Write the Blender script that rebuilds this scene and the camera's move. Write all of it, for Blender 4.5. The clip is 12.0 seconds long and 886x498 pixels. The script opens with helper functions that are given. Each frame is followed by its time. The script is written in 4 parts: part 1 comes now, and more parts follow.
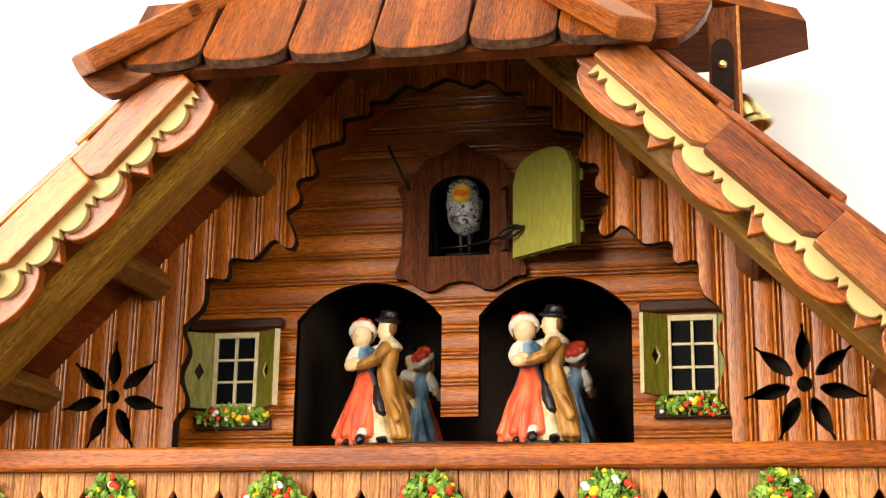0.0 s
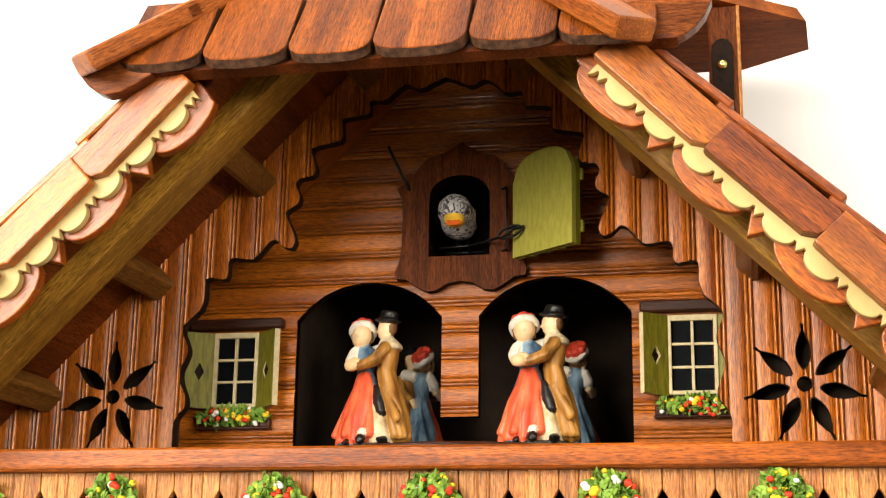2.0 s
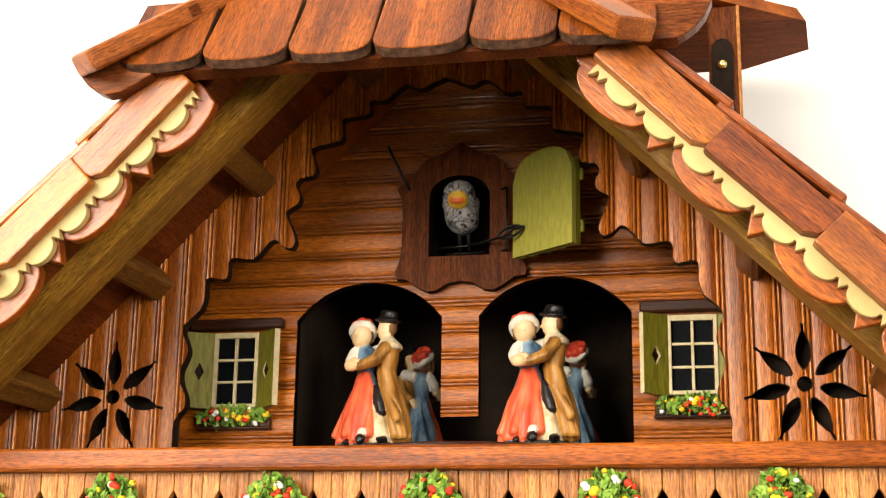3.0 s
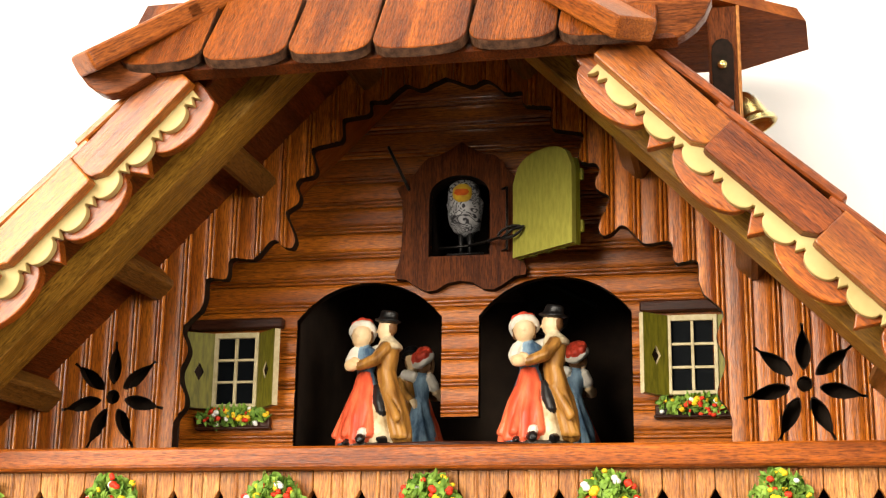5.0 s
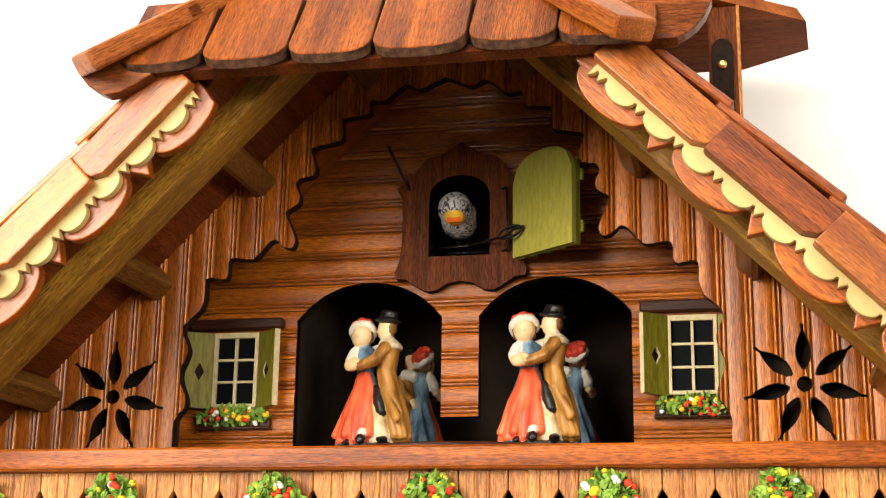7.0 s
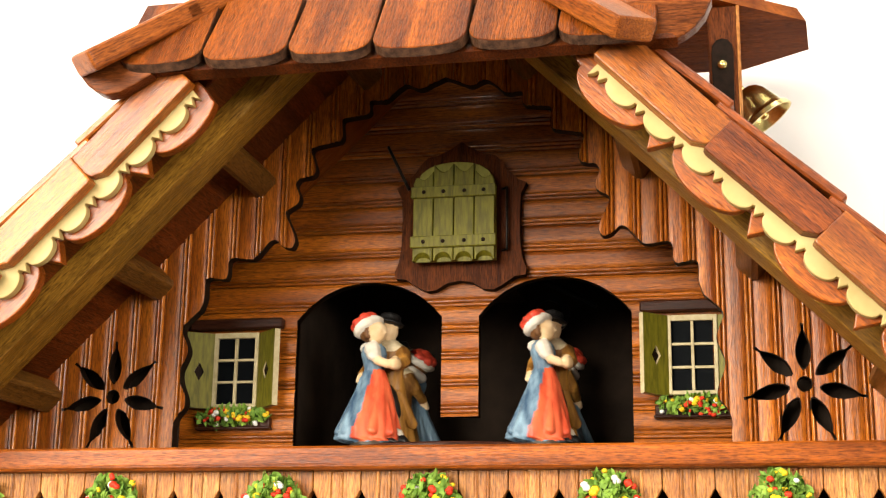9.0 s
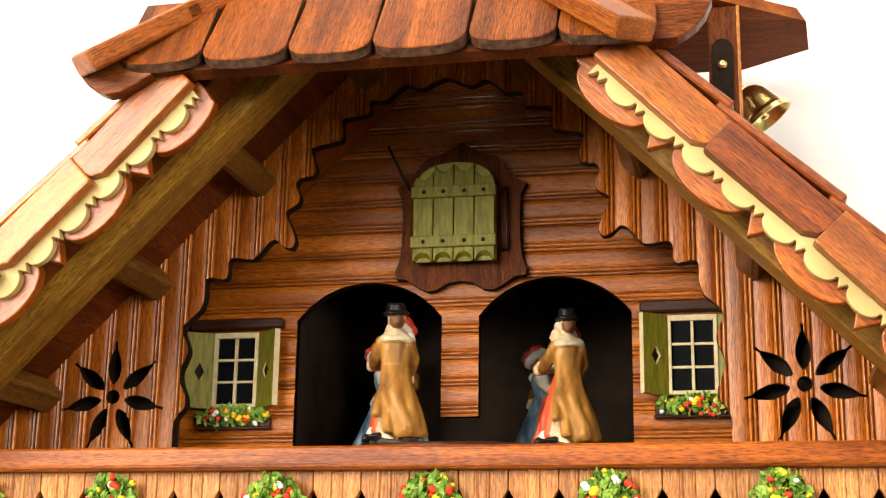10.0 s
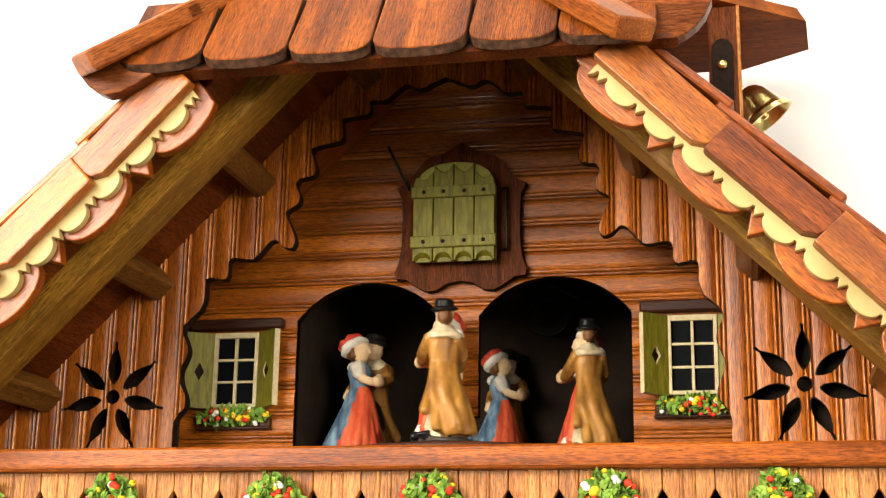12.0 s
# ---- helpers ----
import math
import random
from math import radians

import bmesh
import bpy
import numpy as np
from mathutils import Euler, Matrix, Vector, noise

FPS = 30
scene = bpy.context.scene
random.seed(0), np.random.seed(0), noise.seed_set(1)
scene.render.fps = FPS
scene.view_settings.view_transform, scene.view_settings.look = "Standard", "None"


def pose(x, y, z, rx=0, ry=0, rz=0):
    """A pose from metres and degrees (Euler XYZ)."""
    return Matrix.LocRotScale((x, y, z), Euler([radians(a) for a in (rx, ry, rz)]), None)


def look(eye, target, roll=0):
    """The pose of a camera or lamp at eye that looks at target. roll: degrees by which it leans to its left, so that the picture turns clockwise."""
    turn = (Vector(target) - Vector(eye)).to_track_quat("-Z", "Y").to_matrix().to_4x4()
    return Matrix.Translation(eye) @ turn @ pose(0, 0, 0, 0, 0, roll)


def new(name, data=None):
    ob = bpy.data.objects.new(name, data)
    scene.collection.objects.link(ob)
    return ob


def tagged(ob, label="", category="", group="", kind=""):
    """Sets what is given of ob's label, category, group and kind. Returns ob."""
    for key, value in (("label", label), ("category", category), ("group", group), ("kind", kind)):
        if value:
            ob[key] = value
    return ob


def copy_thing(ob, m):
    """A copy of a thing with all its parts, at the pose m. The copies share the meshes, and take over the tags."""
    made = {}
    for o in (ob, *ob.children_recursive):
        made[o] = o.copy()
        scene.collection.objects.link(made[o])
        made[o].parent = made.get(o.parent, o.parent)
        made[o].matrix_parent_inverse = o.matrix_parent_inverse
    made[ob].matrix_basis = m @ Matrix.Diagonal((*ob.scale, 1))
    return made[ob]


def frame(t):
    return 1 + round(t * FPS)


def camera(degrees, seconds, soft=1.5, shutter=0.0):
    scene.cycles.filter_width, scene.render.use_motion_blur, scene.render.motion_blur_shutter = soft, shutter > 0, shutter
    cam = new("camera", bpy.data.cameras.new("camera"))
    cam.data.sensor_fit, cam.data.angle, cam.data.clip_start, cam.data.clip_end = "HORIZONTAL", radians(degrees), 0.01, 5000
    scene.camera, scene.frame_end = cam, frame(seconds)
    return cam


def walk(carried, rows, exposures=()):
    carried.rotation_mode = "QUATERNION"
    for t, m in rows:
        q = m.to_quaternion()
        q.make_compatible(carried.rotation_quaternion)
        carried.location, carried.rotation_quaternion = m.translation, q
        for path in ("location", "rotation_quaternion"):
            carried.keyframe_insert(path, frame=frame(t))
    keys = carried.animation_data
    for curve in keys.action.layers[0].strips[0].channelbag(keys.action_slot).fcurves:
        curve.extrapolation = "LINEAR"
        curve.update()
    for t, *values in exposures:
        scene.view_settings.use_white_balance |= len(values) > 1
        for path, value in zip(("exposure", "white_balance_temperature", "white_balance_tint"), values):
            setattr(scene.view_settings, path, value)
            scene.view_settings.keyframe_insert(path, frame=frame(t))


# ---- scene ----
# ---------------------------------------------------------------- camera and path
EYE, TARGET = (0.09565, -0.44150, -0.12031), (-0.00686, 0.03133, 0.00586)
cam = camera(35.05, 12.0, soft=1.25, shutter=0.5)
walk(cam, [(0.0, look(EYE, TARGET, 0.85)), (12.0, look(EYE, TARGET, 0.85))], [(0.0, 0.0, 6950, 10), (12.0, 0.0, 6950, 10)])

# ---------------------------------------------------------------- world and lights
world = bpy.data.worlds.new("room_air")
scene.world = world
world.use_nodes = True
world.node_tree.nodes["Background"].inputs[0].default_value = (1.0, 0.97, 0.93, 1)
world.node_tree.nodes["Background"].inputs[1].default_value = 0.05


def area_lamp(name, eye, target, sx, sy, watts, color):
    data = bpy.data.lights.new(name, "AREA")
    data.shape, data.size, data.size_y, data.energy, data.color = "RECTANGLE", sx, sy, watts, color
    ob = new(name, data)
    ob.matrix_world = look(eye, target)
    return ob


# Key area lamp at the front left; the room has no window.
area_lamp("left_key_light", (-0.47, -1.32, 0.18), (0, 0, 0), 0.7, 0.55, 25.0, (1.0, 0.93, 0.83))
# Unseen lamp added for the pale glare on the left verge.
area_lamp("left_glare_light", (-1.05, -1.12, 0.46), (0, 0, 0), 0.8, 0.6, 25.0, (1.0, 0.93, 0.83))
# Unseen fill lamp added on the right to lift the left facade.
area_lamp("right_fill_light", (0.92, -1.10, 0.12), (0, 0, 0), 0.7, 0.6, 17.5, (1.0, 0.93, 0.83))
# Unseen lamp added at upper left for gloss on the verge shingles.
area_lamp("upper_gloss_light", (-0.66, -0.95, 0.70), (0.0, 0.0, 0.0), 0.5, 0.4, 6.0, (1.0, 0.94, 0.86))
# Unseen lamp added to wash the clock's shadows off the white wall.
area_lamp("wall_shadow_fill_light", (0.15, -0.38, 1.24), (0.15, 0.1, 0.1), 1.1, 0.3, 6.4, (1.0, 0.96, 0.91))

# ---------------------------------------------------------------- materials
MM = 0.001


def material(name):
    m = bpy.data.materials.new(name)
    m.use_nodes = True
    t = m.node_tree
    return m, t, t.nodes["Principled BSDF"]


def node(t, kind, **values):
    n = t.nodes.new(kind)
    for k, v in values.items():
        n.inputs[k].default_value = v
    return n


def ramp(t, src, stops):
    r = t.nodes.new("ShaderNodeValToRGB")
    while len(r.color_ramp.elements) < len(stops):
        r.color_ramp.elements.new(0.5)
    for e, (p, c) in zip(r.color_ramp.elements, stops):
        e.position, e.color = p, (*c, 1)
    t.links.new(src, r.inputs[0])
    return r.outputs[0]


def mixed(t, blend, fac, a, b):
    n = t.nodes.new("ShaderNodeMix")
    n.data_type, n.blend_type = "RGBA", blend
    for sock, v in ((n.inputs[0], fac), (n.inputs[6], a), (n.inputs[7], b)):
        if isinstance(v, (int, float)):
            sock.default_value = v
        elif isinstance(v, tuple):
            sock.default_value = (*v, 1)
        else:
            t.links.new(v, sock)
    return n.outputs[2]


def wood(name, light, dark, grain="Z", rough=0.3, spread=0.35, coat=0.0, bump=0.35, fine=1.0, depth=1.0, spec=0.2):
    """Varnished wood with its grain along one axis of the object."""
    m, t, b = material(name)
    co = t.nodes.new("ShaderNodeTexCoord")
    info = t.nodes.new("ShaderNodeObjectInfo")
    shift = t.nodes.new("ShaderNodeVectorMath")
    shift.operation = "SCALE"
    shift.inputs[0].default_value = (3.1, 1.7, 2.3)
    t.links.new(info.outputs["Random"], shift.inputs["Scale"])
    add = t.nodes.new("ShaderNodeVectorMath")
    t.links.new(co.outputs["Object"], add.inputs[0])
    t.links.new(shift.outputs[0], add.inputs[1])

    def streak(along, across, detail, rough_n, dist):
        mp = t.nodes.new("ShaderNodeMapping")
        mp.inputs["Scale"].default_value = [along if a == grain else across for a in "XYZ"]
        t.links.new(add.outputs[0], mp.inputs[0])
        n = node(t, "ShaderNodeTexNoise", Scale=1.0, Detail=detail, Roughness=rough_n, Distortion=dist)
        t.links.new(mp.outputs[0], n.inputs["Vector"])
        return n.outputs[0]

    wide = streak(9, 190 * fine, 3, 0.55, 0.6)
    thin = streak(30, 1300 * fine, 4, 0.65, 0.2)
    pores = streak(280, 3400, 2, 0.5, 0.0)
    fibre = streak(110, 2800 * fine, 3, 0.7, 0.1)
    blotch = streak(30, 45, 2, 0.5, 0.3)
    fleck = streak(420, 1700, 2, 0.6, 0.0)
    mid = tuple((a + c) / 2 for a, c in zip(light, dark))
    col = ramp(t, wide, [(0.5 - 0.2 * depth, dark) if depth >= 1 else (0.2, dark), (0.48, mid), (0.66, light)])
    col = mixed(t, "MULTIPLY", 0.34, col, ramp(t, thin, [(0.35, (0.45, 0.4, 0.36)), (0.6, (1, 1, 1))]))
    col = mixed(t, "MULTIPLY", 0.42, col, ramp(t, fibre, [(0.36, (0.4, 0.33, 0.28)), (0.52, (1, 1, 1)), (0.7, (1.25, 1.25, 1.2))]))
    col = mixed(t, "MULTIPLY", 0.6, col, ramp(t, pores, [(0.38, (0.2, 0.14, 0.1)), (0.5, (1, 1, 1))]))
    col = mixed(t, "MULTIPLY", 0.6, col, ramp(t, fleck, [(0.36, (0.68, 0.6, 0.52)), (0.48, (1, 1, 1)), (0.64, (1.45, 1.4, 1.25))]))
    col = mixed(t, "MULTIPLY", 0.5, col, ramp(t, blotch, [(0.3, (0.62, 0.58, 0.55)), (0.65, (1.1, 1.1, 1.1))]))
    vary = ramp(t, info.outputs["Random"], [(0.0, (1 - spread,) * 3), (1.0, (1 + spread * 0.7,) * 3)])
    col = mixed(t, "MULTIPLY", 1.0, col, vary)
    t.links.new(col, b.inputs["Base Color"])
    r = t.nodes.new("ShaderNodeMapRange")
    r.inputs[3].default_value, r.inputs[4].default_value = rough + 0.12, rough - 0.08
    t.links.new(thin, r.inputs[0])
    t.links.new(r.outputs[0], b.inputs["Roughness"])
    b.inputs["Specular IOR Level"].default_value = spec
    b.inputs["Coat Weight"].default_value, b.inputs["Coat Roughness"].default_value = coat, 0.3
    h = t.nodes.new("ShaderNodeMath")
    h.operation = "ADD"
    t.links.new(thin, h.inputs[0])
    t.links.new(pores, h.inputs[1])
    bp = t.nodes.new("ShaderNodeBump")
    bp.inputs["Strength"].default_value, bp.inputs["Distance"].default_value = bump, 0.0004
    t.links.new(h.outputs[0], bp.inputs["Height"])
    t.links.new(bp.outputs[0], b.inputs["Normal"])
    return m


def paint(name, a, c, scale=250.0, rough=0.5, metal=0.0, bump=0.15, stretch=None, lo=0.35, hi=0.65):
    """Paint or bare material, mottled between two colours."""
    m, t, b = material(name)
    co = t.nodes.new("ShaderNodeTexCoord")
    mp = t.nodes.new("ShaderNodeMapping")
    mp.inputs["Scale"].default_value = stretch or (1, 1, 1)
    t.links.new(co.outputs["Object"], mp.inputs[0])
    n = node(t, "ShaderNodeTexNoise", Scale=scale, Detail=4, Roughness=0.6)
    t.links.new(mp.outputs[0], n.inputs["Vector"])
    t.links.new(ramp(t, n.outputs[0], [(lo, c), (hi, a)]), b.inputs["Base Color"])
    b.inputs["Roughness"].default_value, b.inputs["Metallic"].default_value = rough, metal
    b.inputs["Specular IOR Level"].default_value = 0.5 if metal else 0.3
    f = node(t, "ShaderNodeTexNoise", Scale=scale * 6, Detail=2)
    t.links.new(mp.outputs[0], f.inputs["Vector"])
    bp = t.nodes.new("ShaderNodeBump")
    bp.inputs["Strength"].default_value, bp.inputs["Distance"].default_value = bump, 0.0003
    t.links.new(f.outputs[0], bp.inputs["Height"])
    t.links.new(bp.outputs[0], b.inputs["Normal"])
    return m


FACADE = wood("facade_wood", (0.6, 0.18, 0.017), (0.27, 0.062, 0.005), "Z", rough=0.34, spec=0.42, spread=0.25, fine=0.8)
BEAD = wood("facade_bead_wood", (0.66, 0.21, 0.022), (0.3, 0.072, 0.007), "Z", rough=0.24, spec=0.5, spread=0.2, bump=0.3)
INNER = wood("inner_wall_wood", (0.54, 0.16, 0.015), (0.25, 0.058, 0.005), "X", rough=0.33, spec=0.36, spread=0.2, fine=0.8)
INNERBEAD = wood("inner_bead_wood", (0.52, 0.15, 0.014), (0.2, 0.046, 0.005), "X", rough=0.27, spec=0.4, spread=0.2, bump=0.35)
BACKING = wood("dark_backing_wood", (0.05, 0.016, 0.006), (0.02, 0.007, 0.003), "Z")
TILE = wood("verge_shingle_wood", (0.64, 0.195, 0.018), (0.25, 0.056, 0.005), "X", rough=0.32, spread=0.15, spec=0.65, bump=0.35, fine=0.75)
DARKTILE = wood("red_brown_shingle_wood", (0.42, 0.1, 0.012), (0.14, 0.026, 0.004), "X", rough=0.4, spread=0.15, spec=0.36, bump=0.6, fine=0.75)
HIP = wood("hip_shingle_wood", (0.37, 0.096, 0.009), (0.1, 0.02, 0.0025), "Z", rough=0.36, spread=0.22, bump=0.9, fine=0.8, spec=0.2)
HIPCAP = wood("hip_cap_wood", (0.43, 0.128, 0.021), (0.2, 0.047, 0.008), "X", spread=0.15)
TOWERROOF = wood("tower_roof_wood", (0.34, 0.095, 0.013), (0.16, 0.036, 0.005), "X", spread=0.1, spec=0.06, rough=0.5, fine=0.5)
EAVE = wood("eave_end_wood", (0.24, 0.07, 0.018), (0.1, 0.027, 0.008), "X", spread=0.1, spec=0.1)
ROOF = wood("roof_board_wood", (0.2, 0.048, 0.01), (0.09, 0.02, 0.004), "Y")
LINING = wood("recess_lining_wood", (0.42, 0.12, 0.014), (0.2, 0.045, 0.005), "X", spread=0.1)
RAFTER = wood("rafter_wood", (0.42, 0.22, 0.034), (0.17, 0.076, 0.011), "X", spread=0.12, coat=0.1, fine=0.8)
STUB = wood("purlin_wood", (0.24, 0.11, 0.022), (0.1, 0.04, 0.009), "Y", spread=0.2)
SCALLOP = wood("scallop_wood", (0.46, 0.118, 0.012), (0.22, 0.046, 0.005), "X", rough=0.28, spread=0.15, spec=0.42, bump=0.2, fine=0.7)
RAIL = wood("rail_wood", (0.48, 0.125, 0.014), (0.18, 0.038, 0.005), "X", rough=0.3, spec=0.25, spread=0.1, bump=0.3)
BALUSTER = wood("balcony_board_wood", (0.66, 0.3, 0.09), (0.38, 0.13, 0.03), "Z", spread=0.25)
FRAMEWOOD = wood("dark_stained_wood", (0.19, 0.05, 0.01), (0.085, 0.02, 0.004), "Z", rough=0.5, coat=0.0, spec=0.14, bump=0.8, fine=1.8)
LINTEL = wood("lintel_wood", (0.085, 0.028, 0.015), (0.03, 0.01, 0.006), "X")
CREAM = paint("cream_wood", (0.54, 0.42, 0.18), (0.42, 0.31, 0.115), 60, 0.5)
MUNTIN = paint("window_frame_cream", (0.6, 0.52, 0.32), (0.45, 0.37, 0.2), 300, 0.55)
GREEN = paint("olive_green_stain", (0.335, 0.315, 0.055), (0.25, 0.235, 0.038), 240, 0.5, stretch=(3, 3, 0.8))
# Grey of the unseen room sides, chosen to lower the bounced fill.
GREY_WALL = paint("grey_wall_paint", (0.3, 0.29, 0.28), (0.26, 0.25, 0.24), 6, 0.8)
GREENFRONT = paint("olive_green_door_front", (0.2, 0.18, 0.014), (0.1, 0.092, 0.007), 260, 0.5, stretch=(4, 4, 0.6))
WHITE_WALL = paint("white_wall_paint", (0.83, 0.85, 0.86), (0.8, 0.82, 0.83), 8, 0.8)
# Near-black: the shade inside the case is put into the colour.
INTERIOR_SHADE = paint("interior_shade_dark", (0.036, 0.025, 0.018), (0.024, 0.017, 0.013), 80, 0.9)
INTERIOR_SHADE.node_tree.nodes["Principled BSDF"].inputs["Specular IOR Level"].default_value = 0.05
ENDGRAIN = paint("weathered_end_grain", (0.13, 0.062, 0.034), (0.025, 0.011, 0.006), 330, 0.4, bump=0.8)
# Burnt edges and black parts; in the shutter diamonds this black is painted shade.
BURNT_AND_SHADE = paint("burnt_edge_and_shade", (0.02, 0.01, 0.006), (0.008, 0.005, 0.003), 300, 0.6)
BURNT_AND_SHADE.node_tree.nodes["Principled BSDF"].inputs["Specular IOR Level"].default_value = 0.08
WIRE = paint("black_wire", (0.02, 0.018, 0.016), (0.01, 0.009, 0.008), 500, 0.35, 0.8)
BRASS = paint("brass", (0.88, 0.73, 0.33), (0.7, 0.55, 0.2), 120, 0.26, 1.0, 0.05)
LEAF = paint("moss_green_leaf", (0.26, 0.42, 0.06), (0.07, 0.17, 0.022), 300, 0.6)
RED = paint("red_petal", (0.75, 0.05, 0.02), (0.55, 0.03, 0.012), 400, 0.5)
YELLOW = paint("yellow_petal", (0.85, 0.6, 0.03), (0.7, 0.42, 0.02), 400, 0.5)
WHITE = paint("white_petal", (0.85, 0.85, 0.82), (0.7, 0.7, 0.66), 400, 0.5)
COAT = paint("tan_coat_paint", (0.46, 0.22, 0.045), (0.13, 0.05, 0.011), 130, 0.38, bump=0.4, stretch=(1.6, 1.6, 0.35))
BLUE = paint("blue_dress_paint", (0.25, 0.39, 0.5), (0.03, 0.07, 0.13), 140, 0.38, bump=0.4, stretch=(1.6, 1.6, 0.3))
APRON = paint("orange_red_apron_paint", (0.84, 0.17, 0.07), (0.5, 0.045, 0.02), 120, 0.38, bump=0.4, stretch=(1.6, 1.6, 0.3))
SKIN = paint("ivory_face_paint", (0.8, 0.6, 0.37), (0.64, 0.42, 0.21), 140, 0.45)
LINEN = paint("cream_linen_paint", (0.72, 0.62, 0.42), (0.38, 0.27, 0.13), 160, 0.5)
BLACK = paint("black_hat_paint", (0.012, 0.011, 0.011), (0.005, 0.005, 0.005), 200, 0.4)
BLOUSE = paint("white_blouse_paint", (0.8, 0.76, 0.68), (0.6, 0.54, 0.44), 160, 0.5)
HATRED = paint("red_pompom_paint", (0.75, 0.08, 0.04), (0.4, 0.03, 0.015), 350, 0.5)
GROUND = paint("dark_base_paint", (0.07, 0.055, 0.04), (0.02, 0.015, 0.012), 200, 0.5)
HAIR = paint("brown_hair_paint", (0.2, 0.09, 0.03), (0.1, 0.04, 0.014), 300, 0.5)


def feather_paint():
    """White paint with thin curled black brush strokes."""
    m, t, b = material("white_feather_paint")
    co = t.nodes.new("ShaderNodeTexCoord")
    n = node(t, "ShaderNodeTexNoise", Scale=190.0, Detail=1.0, Roughness=0.4, Distortion=2.0)
    g = node(t, "ShaderNodeTexNoise", Scale=420.0, Detail=3.0)
    for x in (n, g):
        t.links.new(co.outputs["Object"], x.inputs["Vector"])
    ink, white = (0.02, 0.02, 0.025), (0.5, 0.5, 0.5)
    stroke = ramp(t, n.outputs[0], [(0.39, white), (0.43, ink), (0.465, ink), (0.505, white), (0.585, white), (0.615, ink), (0.645, ink), (0.69, white)])
    t.links.new(mixed(t, "MULTIPLY", 0.7, stroke, ramp(t, g.outputs[0], [(0.35, (0.5, 0.5, 0.52)), (0.6, (1, 1, 1))])), b.inputs["Base Color"])
    b.inputs["Roughness"].default_value = 0.42
    return m


FEATHER = feather_paint()
STEEL = paint("dull_steel", (0.013, 0.013, 0.0135), (0.008, 0.008, 0.008), 100, 0.5)
BEAK = paint("orange_beak_paint", (0.8, 0.16, 0.02), (0.6, 0.1, 0.015), 300, 0.4)
BEAKRIM = paint("yellow_beak_paint", (0.75, 0.48, 0.04), (0.55, 0.32, 0.03), 300, 0.45)


def glass_material():
    m, t, b = material("window_pane_glass")
    b.inputs["Base Color"].default_value = (0.004, 0.005, 0.006, 1)
    b.inputs["Roughness"].default_value = 0.22
    b.inputs["Specular IOR Level"].default_value = 0.02
    n = node(t, "ShaderNodeTexNoise", Scale=600.0, Detail=2)
    bp = t.nodes.new("ShaderNodeBump")
    bp.inputs["Strength"].default_value, bp.inputs["Distance"].default_value = 0.3, 0.0005
    t.links.new(n.outputs[0], bp.inputs["Height"])
    t.links.new(bp.outputs[0], b.inputs["Normal"])
    return m


PANE = glass_material()

# ---------------------------------------------------------------- building helpers (all in millimetres)
from mathutils.bvhtree import BVHTree
from mathutils.geometry import delaunay_2d_cdt


def finish(name, me, mats, parent=None, label="", m=None, smooth=False):
    for mat in (mats if isinstance(mats, (list, tuple)) else [mats]):
        me.materials.append(mat)
    if smooth:
        me.shade_smooth()
        me.set_sharp_from_angle(angle=radians(50))
    ob = new(name, me)
    if parent is not None:
        ob.parent = parent
    if m is not None:
        ob.matrix_basis = m
    if label:
        ob["label"] = label
    return ob


def to_mesh(name, bm):
    bmesh.ops.scale(bm, vec=(MM,) * 3, verts=bm.verts)
    bmesh.ops.recalc_face_normals(bm, faces=bm.faces)
    me = bpy.data.meshes.new(name)
    bm.to_mesh(me)
    bm.free()
    return me


def part(name, bm, mats, parent=None, label="", m=None, smooth=False):
    return finish(name, to_mesh(name, bm), mats, parent, label, m, smooth)


def thing(name, x=0, y=0, z=0, rx=0, ry=0, rz=0):
    ob = new(name)
    ob.empty_display_size = 0.01
    ob.matrix_basis = at(x, y, z, rx, ry, rz)
    return ob


def at(x, y, z, rx=0, ry=0, rz=0):
    return pose(x * MM, y * MM, z * MM, rx, ry, rz)


def bevelled(bm, width, segments=1):
    if width:
        sharp = [e for e in bm.edges if len(e.link_faces) == 2 and e.calc_face_angle(0) > 0.7]
        bmesh.ops.bevel(bm, geom=sharp, offset=width, segments=segments, affect="EDGES", profile=0.6, clamp_overlap=True)
    return bm


def box(x0, x1, y0, y1, z0, z1, bev=0.0, segments=1):
    own = bmesh.new()
    v = [own.verts.new((x, y, z)) for x in (x0, x1) for y in (y0, y1) for z in (z0, z1)]
    for f in ((0, 1, 3, 2), (4, 6, 7, 5), (0, 4, 5, 1), (2, 3, 7, 6), (0, 2, 6, 4), (1, 5, 7, 3)):
        own.faces.new([v[i] for i in f])
    bmesh.ops.recalc_face_normals(own, faces=own.faces)
    bevelled(own, bev, segments)
    return own


def prism(outline, y0, y1, bev=0.0, rim_paint=0):
    """An outline in x and z, drawn through from y0 to y1."""
    bm = bmesh.new()
    a = [bm.verts.new((x, y0, z)) for x, z in outline]
    b = [bm.verts.new((x, y1, z)) for x, z in outline]
    n = len(a)
    bm.faces.new(a)
    bm.faces.new(b[::-1])
    for i in range(n):
        bm.faces.new((a[i], b[i], b[(i + 1) % n], a[(i + 1) % n])).material_index = rim_paint
    bmesh.ops.recalc_face_normals(bm, faces=bm.faces)
    if bev:
        rim = [e for e in bm.edges if abs(e.verts[0].co.y - y0) < 1e-6 and abs(e.verts[1].co.y - y0) < 1e-6]
        bmesh.ops.bevel(bm, geom=rim, offset=bev, segments=2, affect="EDGES", profile=0.5, clamp_overlap=True)
    return bm


